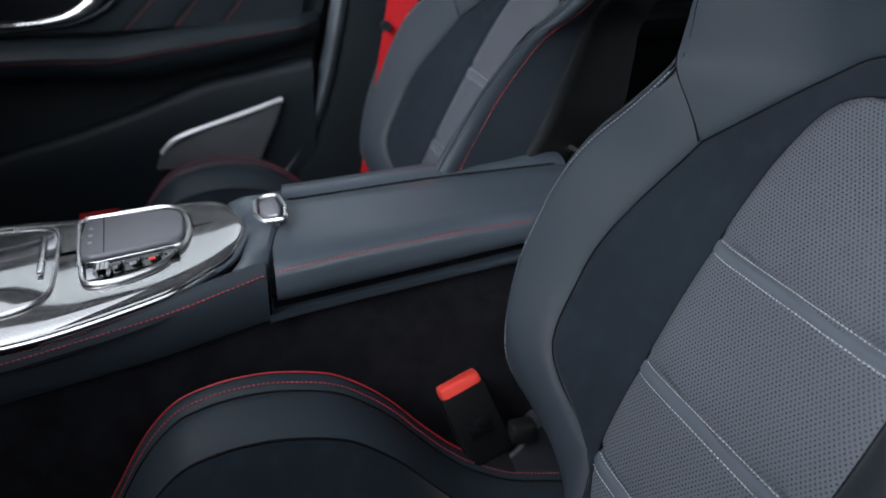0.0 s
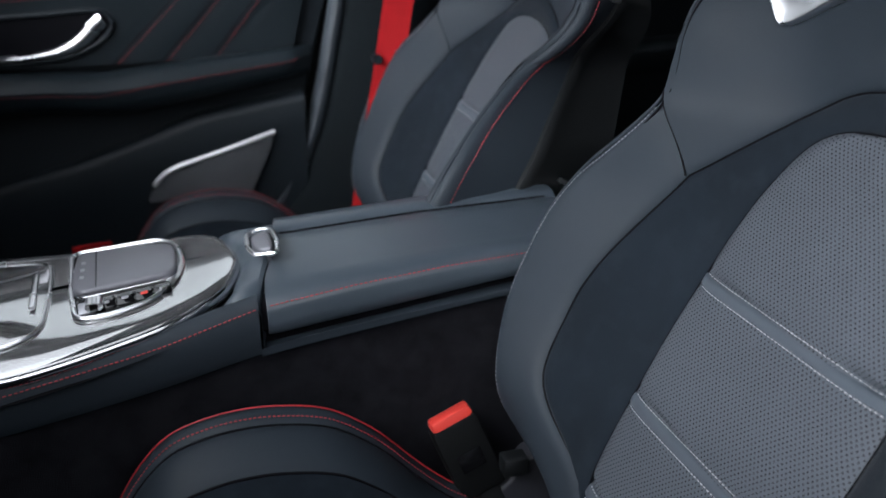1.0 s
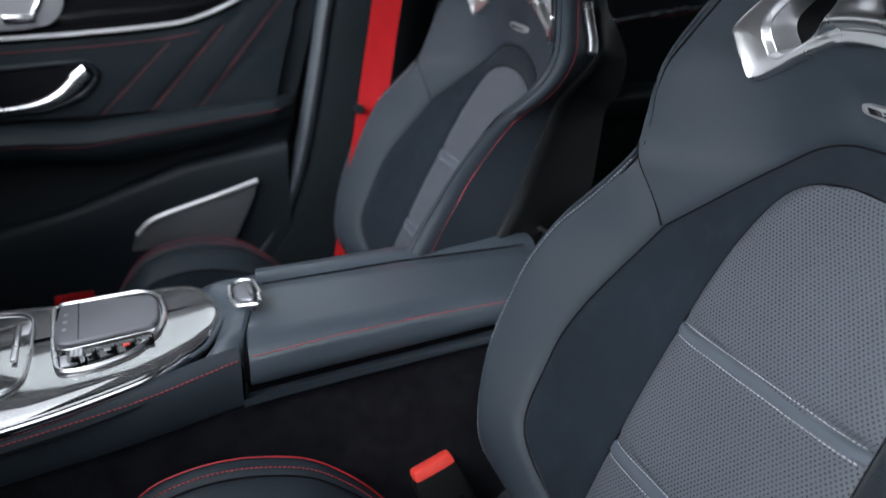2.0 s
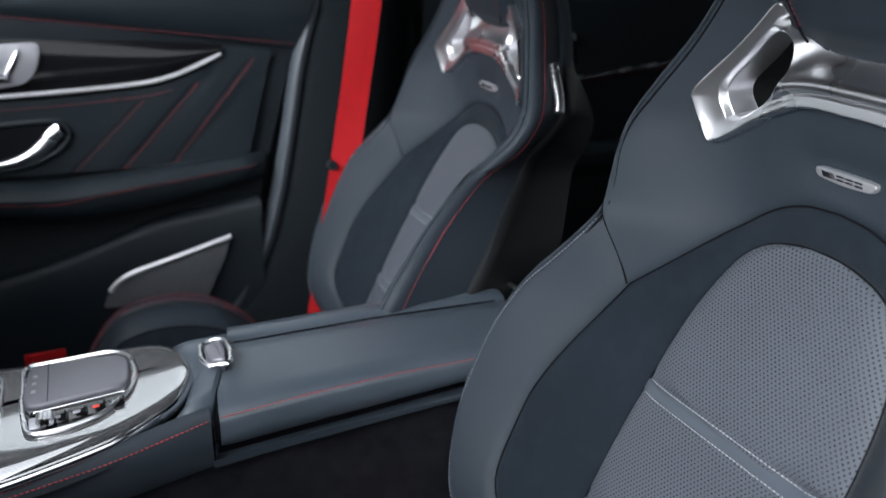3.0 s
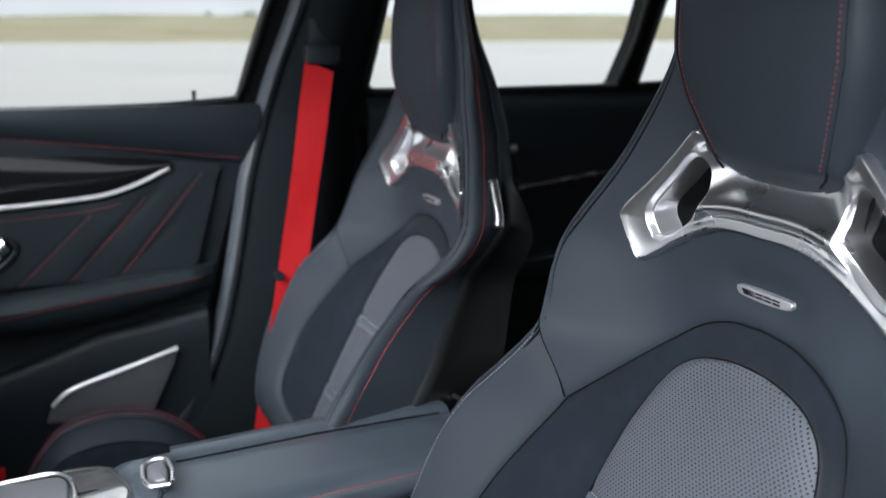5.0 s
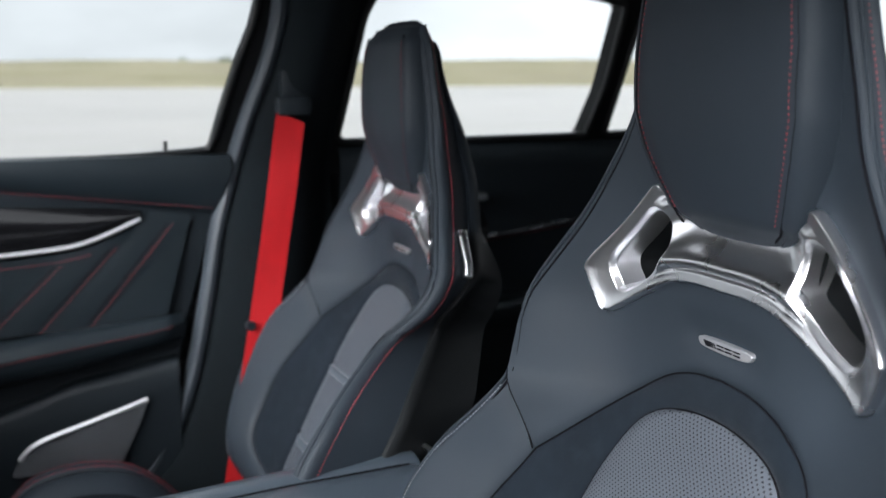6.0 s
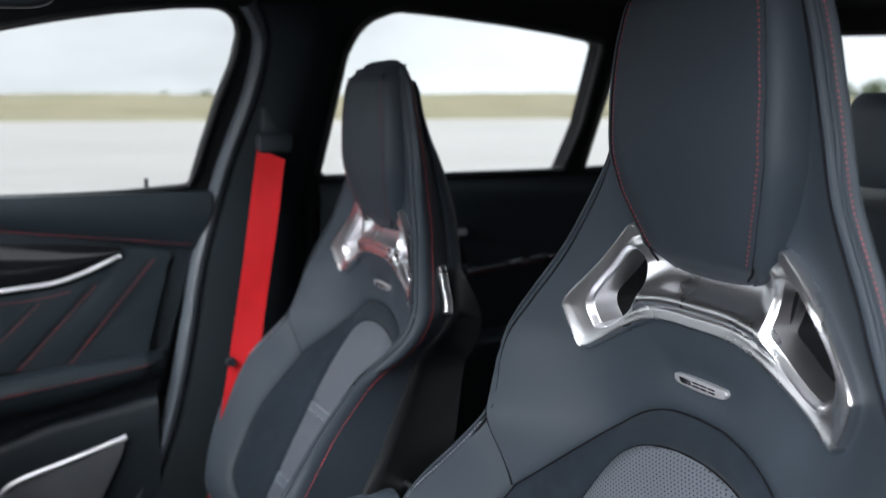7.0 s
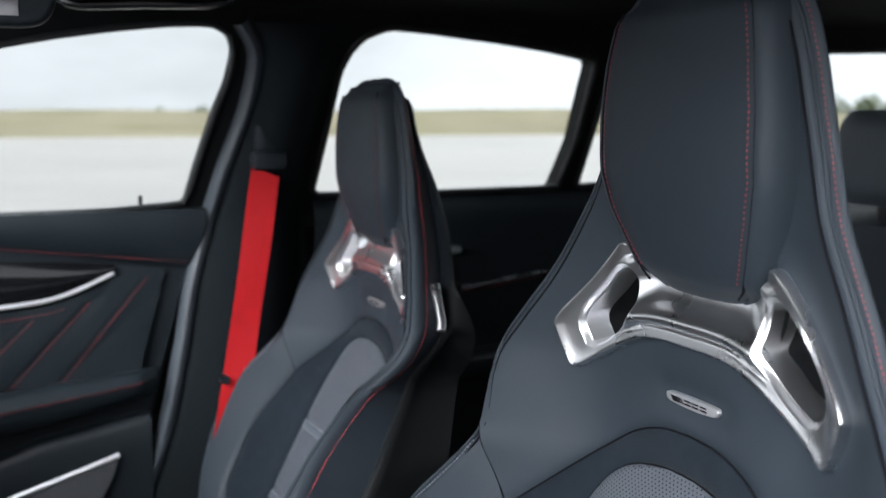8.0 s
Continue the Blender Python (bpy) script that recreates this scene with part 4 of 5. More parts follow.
part("speaker_trim", ribbon([(x, 1.657, z) for x, z in bright], (0, 0, -1), [(-0.0045, 0.0), (-0.004, 0.003), (0.0, 0.005), (0.004, 0.003), (0.0045, 0.0)]), BRIGHT, door, "silver edge over the loudspeaker")
# inner handle in its shell
RECESS = [(-0.30, 0.770), (-0.143, 0.776), (-0.062, 0.779), (-0.040, 0.768), (-0.038, 0.752), (-0.060, 0.728), (-0.100, 0.710), (-0.152, 0.702), (-0.30, 0.702)]
recess = closed(RECESS, 60)
part("handle_rim", tube([(u, 1.6815, v) for u, v in recess], 0.0045, 8, True), SOFT_PLASTIC, door, "black rim round the handle")
part("handle_shell", slab(recess, 0.006, -0.001, 0.001, lambda u, v, w: (u, 1.6825 + w, v)), INK, door, "dark handle recess")
grip = spline([(-0.29, 0.709), (-0.20, 0.709), (-0.151, 0.712), (-0.112, 0.720), (-0.085, 0.735), (-0.068, 0.752), (-0.052, 0.765)], 36)
rows = []
for k, (x, z) in enumerate(grip):
    w = 0.0045 + 0.0060 * ease((k - 16) / 16)
    rows.append([(x - w * 0.6 * s, 1.672 + 0.007 * (abs(s) ** 2.5), z + w * s) for s in (-1, -0.7, -0.3, 0, 0.3, 0.7, 1)] + [(x - w * 0.6, 1.684, z + w), (x + w * 0.6, 1.684, z - w)])
part("door_handle", loft(rows, True, True), SATIN, door, "curved satin silver inner handle")
# seat switches on a silver plate
SWITCH = [(-0.22, 0.900), (-0.126, 0.905), (-0.067, 0.907), (-0.066, 0.890), (-0.076, 0.860), (-0.094, 0.842), (-0.134, 0.836), (-0.22, 0.834)]
plate_ob = part("switch_plate", slab(rounded(SWITCH, 0.012, 4), 0.006, -0.004, 0.002, lambda u, v, w: (u, 1.677 + w, v)), SILVER, door, "silver seat switch plate")
sw = spline([(-0.128, 0.848), (-0.118, 0.862), (-0.108, 0.880), (-0.100, 0.896)], 12)
part("seat_switch", loft([[(x + 0.008 * c * (1 - abs(k / 11 - 0.45)), 1.668 + 0.006 * (1 - s), z + 0.002 * c) for c, s in ((-1, 0), (-0.8, 0.7), (0, 1), (0.8, 0.7), (1, 0))] for k, (x, z) in enumerate(sw)]), CHROME, plate_ob, "seat-shaped silver switch")
part("seat_switch", box(-0.165, -0.117, 1.666, 1.676, 0.846, 0.860, 0.004), CHROME, plate_ob, "seat-shaped silver switch")
part("lock_pin", tube([(0.265, 1.690, 0.975), (0.265, 1.690, 1.004), (0.265, 1.690, 1.008)], 0.0035, 8), DARK_PLASTIC, door, "black lock pin")

# ---- the rear door behind it ----
rdoor = thing("rear_door", (0.85, 1.72, 0.30), "closed black rear car door with red-stitched chrome strip", "car door")
rows = []
for z in np.r_[np.linspace(0.26, 0.94, 26), 0.96, 0.98, 0.995, 1.0]:
    out = float(np.interp(z, [0.26, 0.60, 0.70, 0.80, 0.90, 0.97, 1.0], [1.68, 1.70, 1.70, 1.685, 1.675, 1.662, 1.69]))
    rows.append([(x, out, z) for x in np.linspace(0.57, 1.45, 30)])
part("door_body", loft(rows), SOFT_PLASTIC, rdoor, "black rear door lining")
rline = spline([(0.60, 0.772), (0.827, 0.800), (0.95, 0.814), (1.083, 0.829), (1.25, 0.855)], 40)
part("chrome_strip", ribbon([(x, 1.678, z) for x, z in rline], (0, 0, -1), [(a * 0.7, b) for a, b in rim]), SATIN, rdoor, "slim chrome strip")
part("stitching", thread([(x, 1.680, z - 0.010) for x, z in rline], 0.006, 0.0048, 0.0012), DARK_RED_THREAD, rdoor, "red stitching")
part("door_handle", box(0.80, 0.866, 1.655, 1.672, 0.878, 0.893, 0.005), SATIN, rdoor, "satin silver inner handle")
rows = []
for x in np.linspace(0.6, 1.35, 30):
    rows.append([(x, 1.70 - 0.07 * s, 0.66 + 0.05 * (x - 0.6) + dz) for s, dz in ((0, 0.0), (0.7, 0.002), (0.95, -0.008), (1, -0.03), (0.9, -0.05), (0, -0.06))])
part("door_armrest", loft(rows), DOOR_LEATHER, rdoor, "padded black leather door armrest")

# ---- the seat belt of the far seat ----
belt = thing("seat_belt", (0.40, 1.62, 0.42), "red webbing seat belt hanging down the centre pillar", "seat belt")
rows = []
a0, a1 = Vector((0.437, 1.587, 1.060)), Vector((0.483, 1.580, 1.040))
b0, b1 = Vector((0.377, 1.590, 0.690)), Vector((0.425, 1.582, 0.685))
for s in np.linspace(0, 1, 30):
    l, r = a0.lerp(b0, s), a1.lerp(b1, s)
    sag = Vector((0, -0.004 * math.sin(math.pi * s), 0))
    rows.append([l.lerp(r, t) + sag + Vector((0, 0.002 * math.sin(9 * s + 2 * t), 0)) for t in np.linspace(0, 1, 7)])
front_rows = rows
back_rows = [[p + Vector((0.0003, 0.0014, 0)) for p in row] for row in rows]
part("webbing", loft([f + b[::-1] for f, b in zip(front_rows, back_rows)], True, True), BELT_RED, belt, "red woven webbing")
low = []
for s in np.linspace(0, 1, 14):
    l, r = b0.lerp(Vector((0.325, 1.600, 0.40)), s), b1.lerp(Vector((0.372, 1.590, 0.40)), s)
    low.append([l, l.lerp(r, 0.5), r, r + Vector((0, 0.0014, 0)), l + Vector((0, 0.0014, 0))])
part("webbing", loft(low, True, True), BELT_RED, belt, "red woven webbing")
part("belt_guide", merged(box(0.437, 0.497, 1.578, 1.605, 1.052, 1.085, 0.008), box(0.445, 0.488, 1.585, 1.62, 1.08, 1.135, 0.010)), SOFT_PLASTIC, belt, "glossy black belt guide")
part("belt_button", tube([(0.380, 1.597, 0.694), (0.380, 1.580, 0.694)], 0.008, 12), SOFT_PLASTIC, belt, "small dark belt stop button")
lap = thing("seat_belt", (-0.10, 1.50, 0.40), "folded red webbing beside the seat cushion", "seat belt")
part("webbing", loft([[(-0.124 + 0.032 * s, 1.50 + 0.01 * s, z) for z in (0.41, 0.43, 0.446)] + [(-0.135 + 0.06 * s, 1.506 + 0.01 * s, z) for z in (0.446, 0.43, 0.41)] for s in np.linspace(0, 1, 10)], True, True), BELT_RED, lap)

# ---- the belt buckle beside the near seat ----
buckle = thing("belt_buckle", (0.33, 0.845, 0.36), "black seat belt buckle with a bright red release button", "belt buckle")
bx = Matrix.Translation((0.289, 0.842, 0.480)) @ Euler((radians(-14), radians(-20), radians(6))).to_matrix().to_4x4()


def turned(geo, m):
    return [tuple(m @ Vector(v)) for v in geo[0]], geo[1]


part("housing", turned(box(-0.027, 0.027, -0.013, 0.013, -0.095, -0.004, 0.006), bx), BUCKLE_BLACK, buckle, "black plastic housing")
part("release_button", turned(box(-0.024, 0.024, -0.0105, 0.0105, -0.02, 0.006, 0.005), bx), BUCKLE_RED, buckle, "bright red release button")
part("label_field", turned(box(-0.014, 0.014, -0.0145, -0.012, -0.062, -0.040, 0.001), bx), GLOSS_BLACK, buckle, "dark embossed field")
part("stalk", turned(box(-0.018, 0.018, -0.008, 0.008, -0.20, -0.09, 0.006), bx), DARK_PLASTIC, buckle, "black stalk")
bracket = thing("seat_bracket", (0.40, 0.82, 0.26), "dark grey plastic seat hinge cover beside the cushion", "seat bracket")
part("cover", slab(rounded([(0.325, 0.381), (0.351, 0.402), (0.375, 0.432), (0.415, 0.415), (0.46, 0.34), (0.44, 0.28), (0.33, 0.28)], 0.01, 4), 0.0, -0.03, 0.005, lambda u, v, w: (u, 0.845 + w, v)), BRACKET_GREY, bracket)
part("hinge_block", box(0.338, 0.366, 0.800, 0.822, 0.418, 0.440, 0.004), DARK_PLASTIC, bracket, "small black hinge block")

# ---- the centre console ----
console = thing("centre_console", (0.0, 0.98, 0.215), "black leather centre console with carbon panel and padded armrest lid", "centre console")
low_edge = table([-0.9, -0.16, 0.0, 0.148, 0.37, 0.6, 1.0], [0.46, 0.535, 0.552, 0.575, 0.597, 0.605, 0.605], 0.03)
seam_z = table([-0.9, -0.150, 0.005, 0.1, 0.14], [0.52, 0.579, 0.599, 0.620, 0.631], 0.02)
near_y = table([-0.9, -0.150, 0.005, 0.1, 0.15, 1.0], [0.80, 0.832, 0.853, 0.870, 0.872, 0.872], 0.03)
NEAR, FARY = 0.872, 1.10
xs = np.linspace(-0.75, 1.0, 90)
rows = [[(x, near_y(x) + 0.012, 0.215), (x, near_y(x) + 0.012, 0.30), (x, near_y(x) + 0.008, low_edge(x) - 0.02), (x, near_y(x) + 0.006, low_edge(x) + 0.004), (x, FARY - 0.01, low_edge(x) + 0.004), (x, FARY - 0.01, 0.215)] for x in xs]
part("carpet_side", loft(rows, True, True), CARPET, console, "black velour-covered lower side")
# near leather flank, rolling in towards the carbon panel
rows = []
for x in np.linspace(-0.75, 0.101, 60):
    z0, z1 = low_edge(x), seam_z(x)
    rows.append([(x, near_y(x) + 0.010, z0), (x, near_y(x) + 0.001, z0 + 0.003), (x, near_y(x) - 0.002, z0 + 0.012), (x, near_y(x) - 0.002, z0 + 0.6 * (z1 - z0)), (x, near_y(x) - 0.001, z1 - 0.004), (x, near_y(x) + 0.001, z1), (x, near_y(x) + 0.004, z1 + 0.006), (x, near_y(x) + 0.010, z1 + 0.010), (x, near_y(x) + 0.018, z1 + 0.010), (x, near_y(x) + 0.026, z1 + 0.004), (x, near_y(x) + 0.036, z1 - 0.012)])
part("flank", loft(rows), LEATHER, console, "black leather console flank")
part("stitching", thread([(x, near_y(x) - 0.0006, seam_z(x) + 0.0015) for x in np.linspace(-0.74, 0.100, 90)], 0.0050, 0.0034, 0.00065), RED_THREAD, console, "red stitching")
rows = []
for x in np.linspace(0.101, 1.0, 60):
    z0 = low_edge(x)
    z1 = float(np.interp(x, [0.101, 0.37, 1.0], [0.574, 0.6085, 0.625]))
    rows.append([(x, near_y(x) + 0.010, z0), (x, near_y(x) + 0.001, z0 + 0.003), (x, near_y(x) - 0.002, z0 + 0.010), (x, near_y(x) - 0.002, z1 - 0.005), (x, near_y(x) + 0.001, z1 - 0.001), (x, near_y(x) + 0.006, z1), (x, near_y(x) + 0.03, z1 - 0.002)])
part("flank", loft(rows), LEATHER, console, "black leather console flank")


def pz(x):
    """Height of the carbon panel, which falls towards the dashboard."""
    return 0.631 + 0.12 * (x - 0.09)


def on_panel(u, v, w):
    """A point over the panel, which is crowned and falls away towards the driver."""
    crown = 0.34 * max(0.0, 1.0 - v) ** 2
    return (u - 0.12 * w, v, pz(u) + 0.99 * w - crown)


# carbon panel with a bright edge
CARBON_EDGE = [(-0.75, 0.90), (-0.40, 0.855), (-0.25, 0.843), (-0.142, 0.839), (-0.093, 0.843), (-0.043, 0.853), (0.009, 0.868), (0.047, 0.890), (0.077, 0.921), (0.091, 0.963), (0.087, 1.004), (0.073, 1.040), (0.040, 1.060), (-0.018, 1.066), (-0.08, 1.076), (-0.137, 1.096), (-0.25, 1.13), (-0.40, 1.14), (-0.75, 1.10)]
carbon_line = closed(CARBON_EDGE, 160)
rows = []
o = np.array(carbon_line)
cc = np.array([-0.3, 0.98])
d = np.roll(o, -1, 0) - np.roll(o, 1, 0)
nr = np.stack([-d[:, 1], d[:, 0]], 1) / np.linalg.norm(d, axis=1)[:, None]
if np.sum(nr * (o - cc)) < 0:
    nr = -nr
for inset, w in ((0.0, -0.010), (0.0, 0.000), (0.0010, 0.0028), (0.003, 0.0048), (0.006, 0.0060), (0.010, 0.0066), (0.016, 0.0068), (0.030, 0.0068)):
    rows.append([on_panel(*(p - k * inset), w) for p, k in zip(o, nr)])
# the crowned middle, in steps towards the axis of the panel
for s in (0.75, 0.5, 0.25, 0.05):
    rows.append([on_panel(p[0], 0.985 + (p[1] - 0.985) * s, 0.0068) for p in (q - k * 0.030 for q, k in zip(o, nr))])
part("carbon_panel", loft(rows, True), CARBON, console, "glossy carbon fibre panel")
part("panel_edge", loft([[on_panel(*(p + k * a), w) for p, k in zip(o, nr)] for a, w in ((-0.0004, -0.010), (0.0014, -0.007), (0.0020, -0.004), (0.0014, -0.001), (-0.0004, 0.001))], True), CHROME, console, "thin chrome edge of the panel")
well = loft([[on_panel(*(p + k * a), w) for p, k in zip(o, nr)] for a, w in ((0.0, -0.018), (0.006, -0.020), (0.014, -0.016))], True)
part("gap", well, INK, console)
# tray lid
tray = closed(rounded([(-0.34, 1.105), (-0.175, 1.085), (-0.115, 1.062), (-0.102, 1.040), (-0.099, 0.980), (-0.102, 0.902), (-0.120, 0.884), (-0.20, 0.876), (-0.34, 0.890)], 0.02, 5), 90)
tray_ob = part("tray_lid", slab(tray, 0.004, 0.0085, 0.0015, on_panel), CARBON, console, "carbon fibre tray lid")
part("lid_rim", tube([on_panel(u, v, 0.0085) for u, v in tray], 0.0020, 8, True), SATIN, tray_ob, "silver rim")
part("lid_pull", turned(box(-0.0032, 0.0032, -0.045, 0.045, 0.0, 0.005, 0.002), Matrix.Translation(on_panel(-0.1150, 0.985, 0.008)) @ Euler((0, radians(-7), radians(2))).to_matrix().to_4x4()), SATIN, tray_ob, "silver bar")
# touch controller
frame_line = closed(rounded([(-0.082, 1.060), (0.012, 1.050), (0.030, 1.027), (0.036, 0.978), (0.027, 0.940), (0.004, 0.908), (-0.034, 0.896), (-0.070, 0.900), (-0.077, 0.955)], 0.014, 5), 90)
touch = part("controller_base", slab(frame_line, 0.003, 0.0075, 0.001, on_panel), GLOSS_BLACK, console, "black base of the touch controller")
part("controller_rim", tube([on_panel(u, v, 0.0092) for u, v in frame_line], 0.0028, 8, True), SATIN, touch, "silver rim")
pad_line = rounded([(-0.073, 1.042), (0.022, 1.020), (0.031, 1.000), (0.030, 0.950), (0.022, 0.941), (-0.070, 0.940), (-0.077, 0.965)], 0.012, 5)
part("touch_pad", slab(pad_line, 0.010, 0.018, 0.004, on_panel), PAD_GREY, touch, "grey touch pad")
part("pad_skirt", slab([(u + 0.0005, v - 0.001) for u, v in pad_line], 0.006, 0.0115, 0.001, on_panel), SATIN, touch, "silver skirt below the pad")
part("pad_groove", tube([on_panel(-0.053, 1.036, 0.0182), on_panel(-0.050, 0.944, 0.0182)], 0.0006, 5), DARK_PLASTIC, touch)
for v in (1.008, 0.990, 0.972):
    part("pad_mark", box(*(lambda p: (p[0] - 0.0022, p[0] + 0.0022, p[1] - 0.003, p[1] + 0.003, p[2] - 0.001, p[2] + 0.0006))(on_panel(-0.065, v, 0.018)), 0.0005), SILVER, touch, "pale printed symbol")
for k in range(5):
    s = k / 4
    u, v = -0.060 + 0.074 * s, 0.920 + 0.004 * s
    m = Matrix.Translation(on_panel(u, v, 0.0075)) @ Euler((radians(14), radians(-7), radians(0))).to_matrix().to_4x4()
    key = part("key", turned(box(-0.0085, 0.0085, -0.009, 0.009, -0.003, 0.0035, 0.0015), m), SILVER if k == 0 else GLOSS_BLACK, touch, "silver roller" if k == 0 else "black push button")
    if k:
        part("key_mark", turned(box(-0.0035, 0.0035, -0.0022, 0.0022, 0.003, 0.0041, 0.0004), m), BUCKLE_RED if k == 3 else SILVER, key, "glowing red mark" if k == 3 else "pale mark")
for k in range(3):
    part("roller", turned(tube([(-0.006 + 0.004 * k, -0.008, 0.004), (-0.006 + 0.004 * k, 0.008, 0.004)], 0.0045, 12), Matrix.Translation(on_panel(-0.050, 0.914, 0.011))), SATIN, touch, "silver roller")

# collar between the panel and the armrest
rows = []
for s in np.linspace(0, 1, 26):
    y = 0.872 + 0.175 * s
    z = float(np.interp(s, [0, 0.10, 0.3, 0.6, 0.85, 1.0], [0.617, 0.632, 0.640, 0.647, 0.645, 0.630]))
    lo = float(np.interp(s, [0, 0.2, 0.45, 0.7, 1.0], [0.050, 0.074, 0.088, 0.086, 0.06]))
    hi = float(np.interp(s, [0, 0.5, 0.75, 1.0], [0.1035, 0.128, 0.138, 0.142]))
    rows.append([(lo, y, z - 0.03), (lo + 0.004, y, z - 0.016), (lo + 0.012, y, z - 0.006), (lo + 0.022, y, z), (hi - 0.006, y, z + 0.003), (hi - 0.002, y, z + 0.001), (hi, y, z - 0.006), (hi, y, z - 0.05)])
part("collar", loft(rows), CONSOLE_LEATHER, console, "black collar in front of the armrest")
btn = rounded([(0.104, 0.991), (0.116, 0.995), (0.128, 0.987), (0.131, 0.957), (0.128, 0.928), (0.108, 0.937), (0.102, 0.958)], 0.006, 4)
part("release_catch", slab([(0.117 + (u - 0.117) * 0.72, 0.961 + (v - 0.961) * 0.78) for u, v in btn], 0.640, 0.6550, 0.003, lambda u, v, w: (u, v, w + 0.25 * (u - 0.117))), PAD_GREY, console, "grey armrest release button")
part("catch_rim", tube([(0.117 + (u - 0.117) * 1.06, 0.961 + (v - 0.961) * 1.06, 0.6525 + 0.25 * (u - 0.117) - 0.06 * max(0, 0.95 - v)) for u, v in btn], 0.0025, 8, True), SATIN, console, "chrome rim of the button")

# armrest lid: a padded leather pillow with a creased top
STITCH_X, STITCH_Z = [0.104, 0.199, 0.295, 0.375, 0.5], [0.620, 0.633, 0.642, 0.646, 0.649]
lid_rows = []
n = 44
for k in range(n):
    s = k / (n - 1)
    x = 0.110 + 0.355 * s
    end = 0.006 * (1 - ease(s / 0.03)) + 0.012 * ease((s - 0.95) / 0.05)
    bow = 0.0
    front = lambda y: 0.028 * ease((y - 0.885) / 0.16) * (1 - s)
    z_bot = float(np.interp(x, [0.103, 0.196, 0.293, 0.367, 0.5], [0.585, 0.597, 0.609, 0.618, 0.627]))
    z_st = float(np.interp(x, STITCH_X, STITCH_Z))
    z_cr = float(np.interp(x, [0.13, 0.283, 0.441, 0.5], [0.646, 0.654, 0.657, 0.656]))
    sec = [(0.884, z_bot + 0.001), (0.875, z_bot + 0.002), (0.8705, z_bot + 0.007), (0.8700, z_bot + 0.5 * (z_st - z_bot)), (0.8715, z_st - 0.006), (0.8730, z_st - 0.002), (0.8745, z_st - 0.0005), (0.876, z_st + 0.0015),
           (0.884, z_st + 0.007), (0.905, z_st + 0.56 * (z_cr - z_st)), (0.935, z_st + 0.78 * (z_cr - z_st)), (0.972, z_cr - 0.0005), (0.992, z_cr + 0.0010), (0.9968, z_cr - 0.0012), (0.999, z_cr - 0.0048), (1.0015, z_cr - 0.0004), (1.010, z_cr + 0.0035), (1.024, z_cr + 0.0045),
           (1.038, z_cr + 0.002), (1.050, z_cr - 0.006), (1.060, z_cr - 0.020), (1.066, z_cr - 0.045), (1.066, z_bot)]
    zc = 0.62
    lid_rows.append([(x + front(y), 0.97 + (y - 0.97) * (1 - end * 0.6), zc + (z - zc) * (1 - end * 3.0)) for y, z in sec])
armrest = part("armrest_lid", loft(lid_rows, False, True), CONSOLE_LEATHER, console, "padded black leather armrest lid")
# black cord along the crease, standing in for the shade in the fold
part("seam", tube([(p[0], p[1], p[2] + 0.0012) for p in (row[13] for row in lid_rows[1:-2])], 0.0016, 6), INK, armrest)
part("stitching", thread([(x, 0.8722, float(np.interp(x, STITCH_X, STITCH_Z)) + 0.0005) for x in np.linspace(0.113, 0.46, 60)], 0.0050, 0.0034, 0.00065), RED_THREAD, armrest, "red stitching")
slit = [[(p[0] + d - (0.013 if d < 0 else 0), 0.97 + (p[1] - 0.97) * 0.965, 0.625 + (p[2] - 0.625) * 0.86 - 0.003) for p in lid_rows[1]] for d in (-0.004, 0.010)]
part("gap", loft(slit, False, True), INK, console)
part("gap", box(0.106, 0.49, 0.887, 1.05, 0.555, 0.610, 0.004), INK, console)
part("lid_end", ribbon([(0.486, 0.90, 0.628), (0.486, 0.93, 0.655), (0.485, 0.985, 0.667), (0.483, 1.03, 0.664), (0.482, 1.05, 0.645)], (1, 0, 0), [(-0.002, -0.003), (-0.002, 0.001), (0.0, 0.002), (0.002, 0.001), (0.002, -0.003)]), SATIN, console, "silver strip at the end of the armrest")
rows = []
for x in np.linspace(0.49, 0.72, 14):
    f = 0.06 * ease((x - 0.55) / 0.2)
    rows.append([(x, 0.885, 0.60), (x, 0.884, 0.632 - f), (x, 0.90, 0.645 - f), (x, 0.985, 0.662 - f), (x, 1.03, 0.660 - f), (x, 1.052, 0.64 - f), (x, 1.056, 0.58)])
part("rear_housing", loft(rows, False, True), SOFT_PLASTIC, console, "black console rear housing")

# ---- behind: rear seat, parcel shelf, rear window ----
rear = thing("rear_bench", (1.5, 0.93, 0.26), "black leather rear bench with separate grey head restraints", "bench")
rows = []
for y in np.linspace(0.25, 1.62, 50):
    puff = 0.02 * abs(math.sin((y - 0.25) / 1.37 * math.pi * 3)) ** 0.5
    rows.append([(1.02 - puff, y, 0.26), (1.02 - puff, y, 0.44), (1.08, y, 0.47 + puff * 0.5), (1.30, y, 0.45), (1.38 - puff, y, 0.52), (1.47 - puff, y, 0.75), (1.54 - puff, y, 0.94), (1.58, y, 0.965), (1.64, y, 0.95), (1.66, y, 0.30)])
part("bench", loft(rows, False, True), LEATHER, rear, "black leather bench")
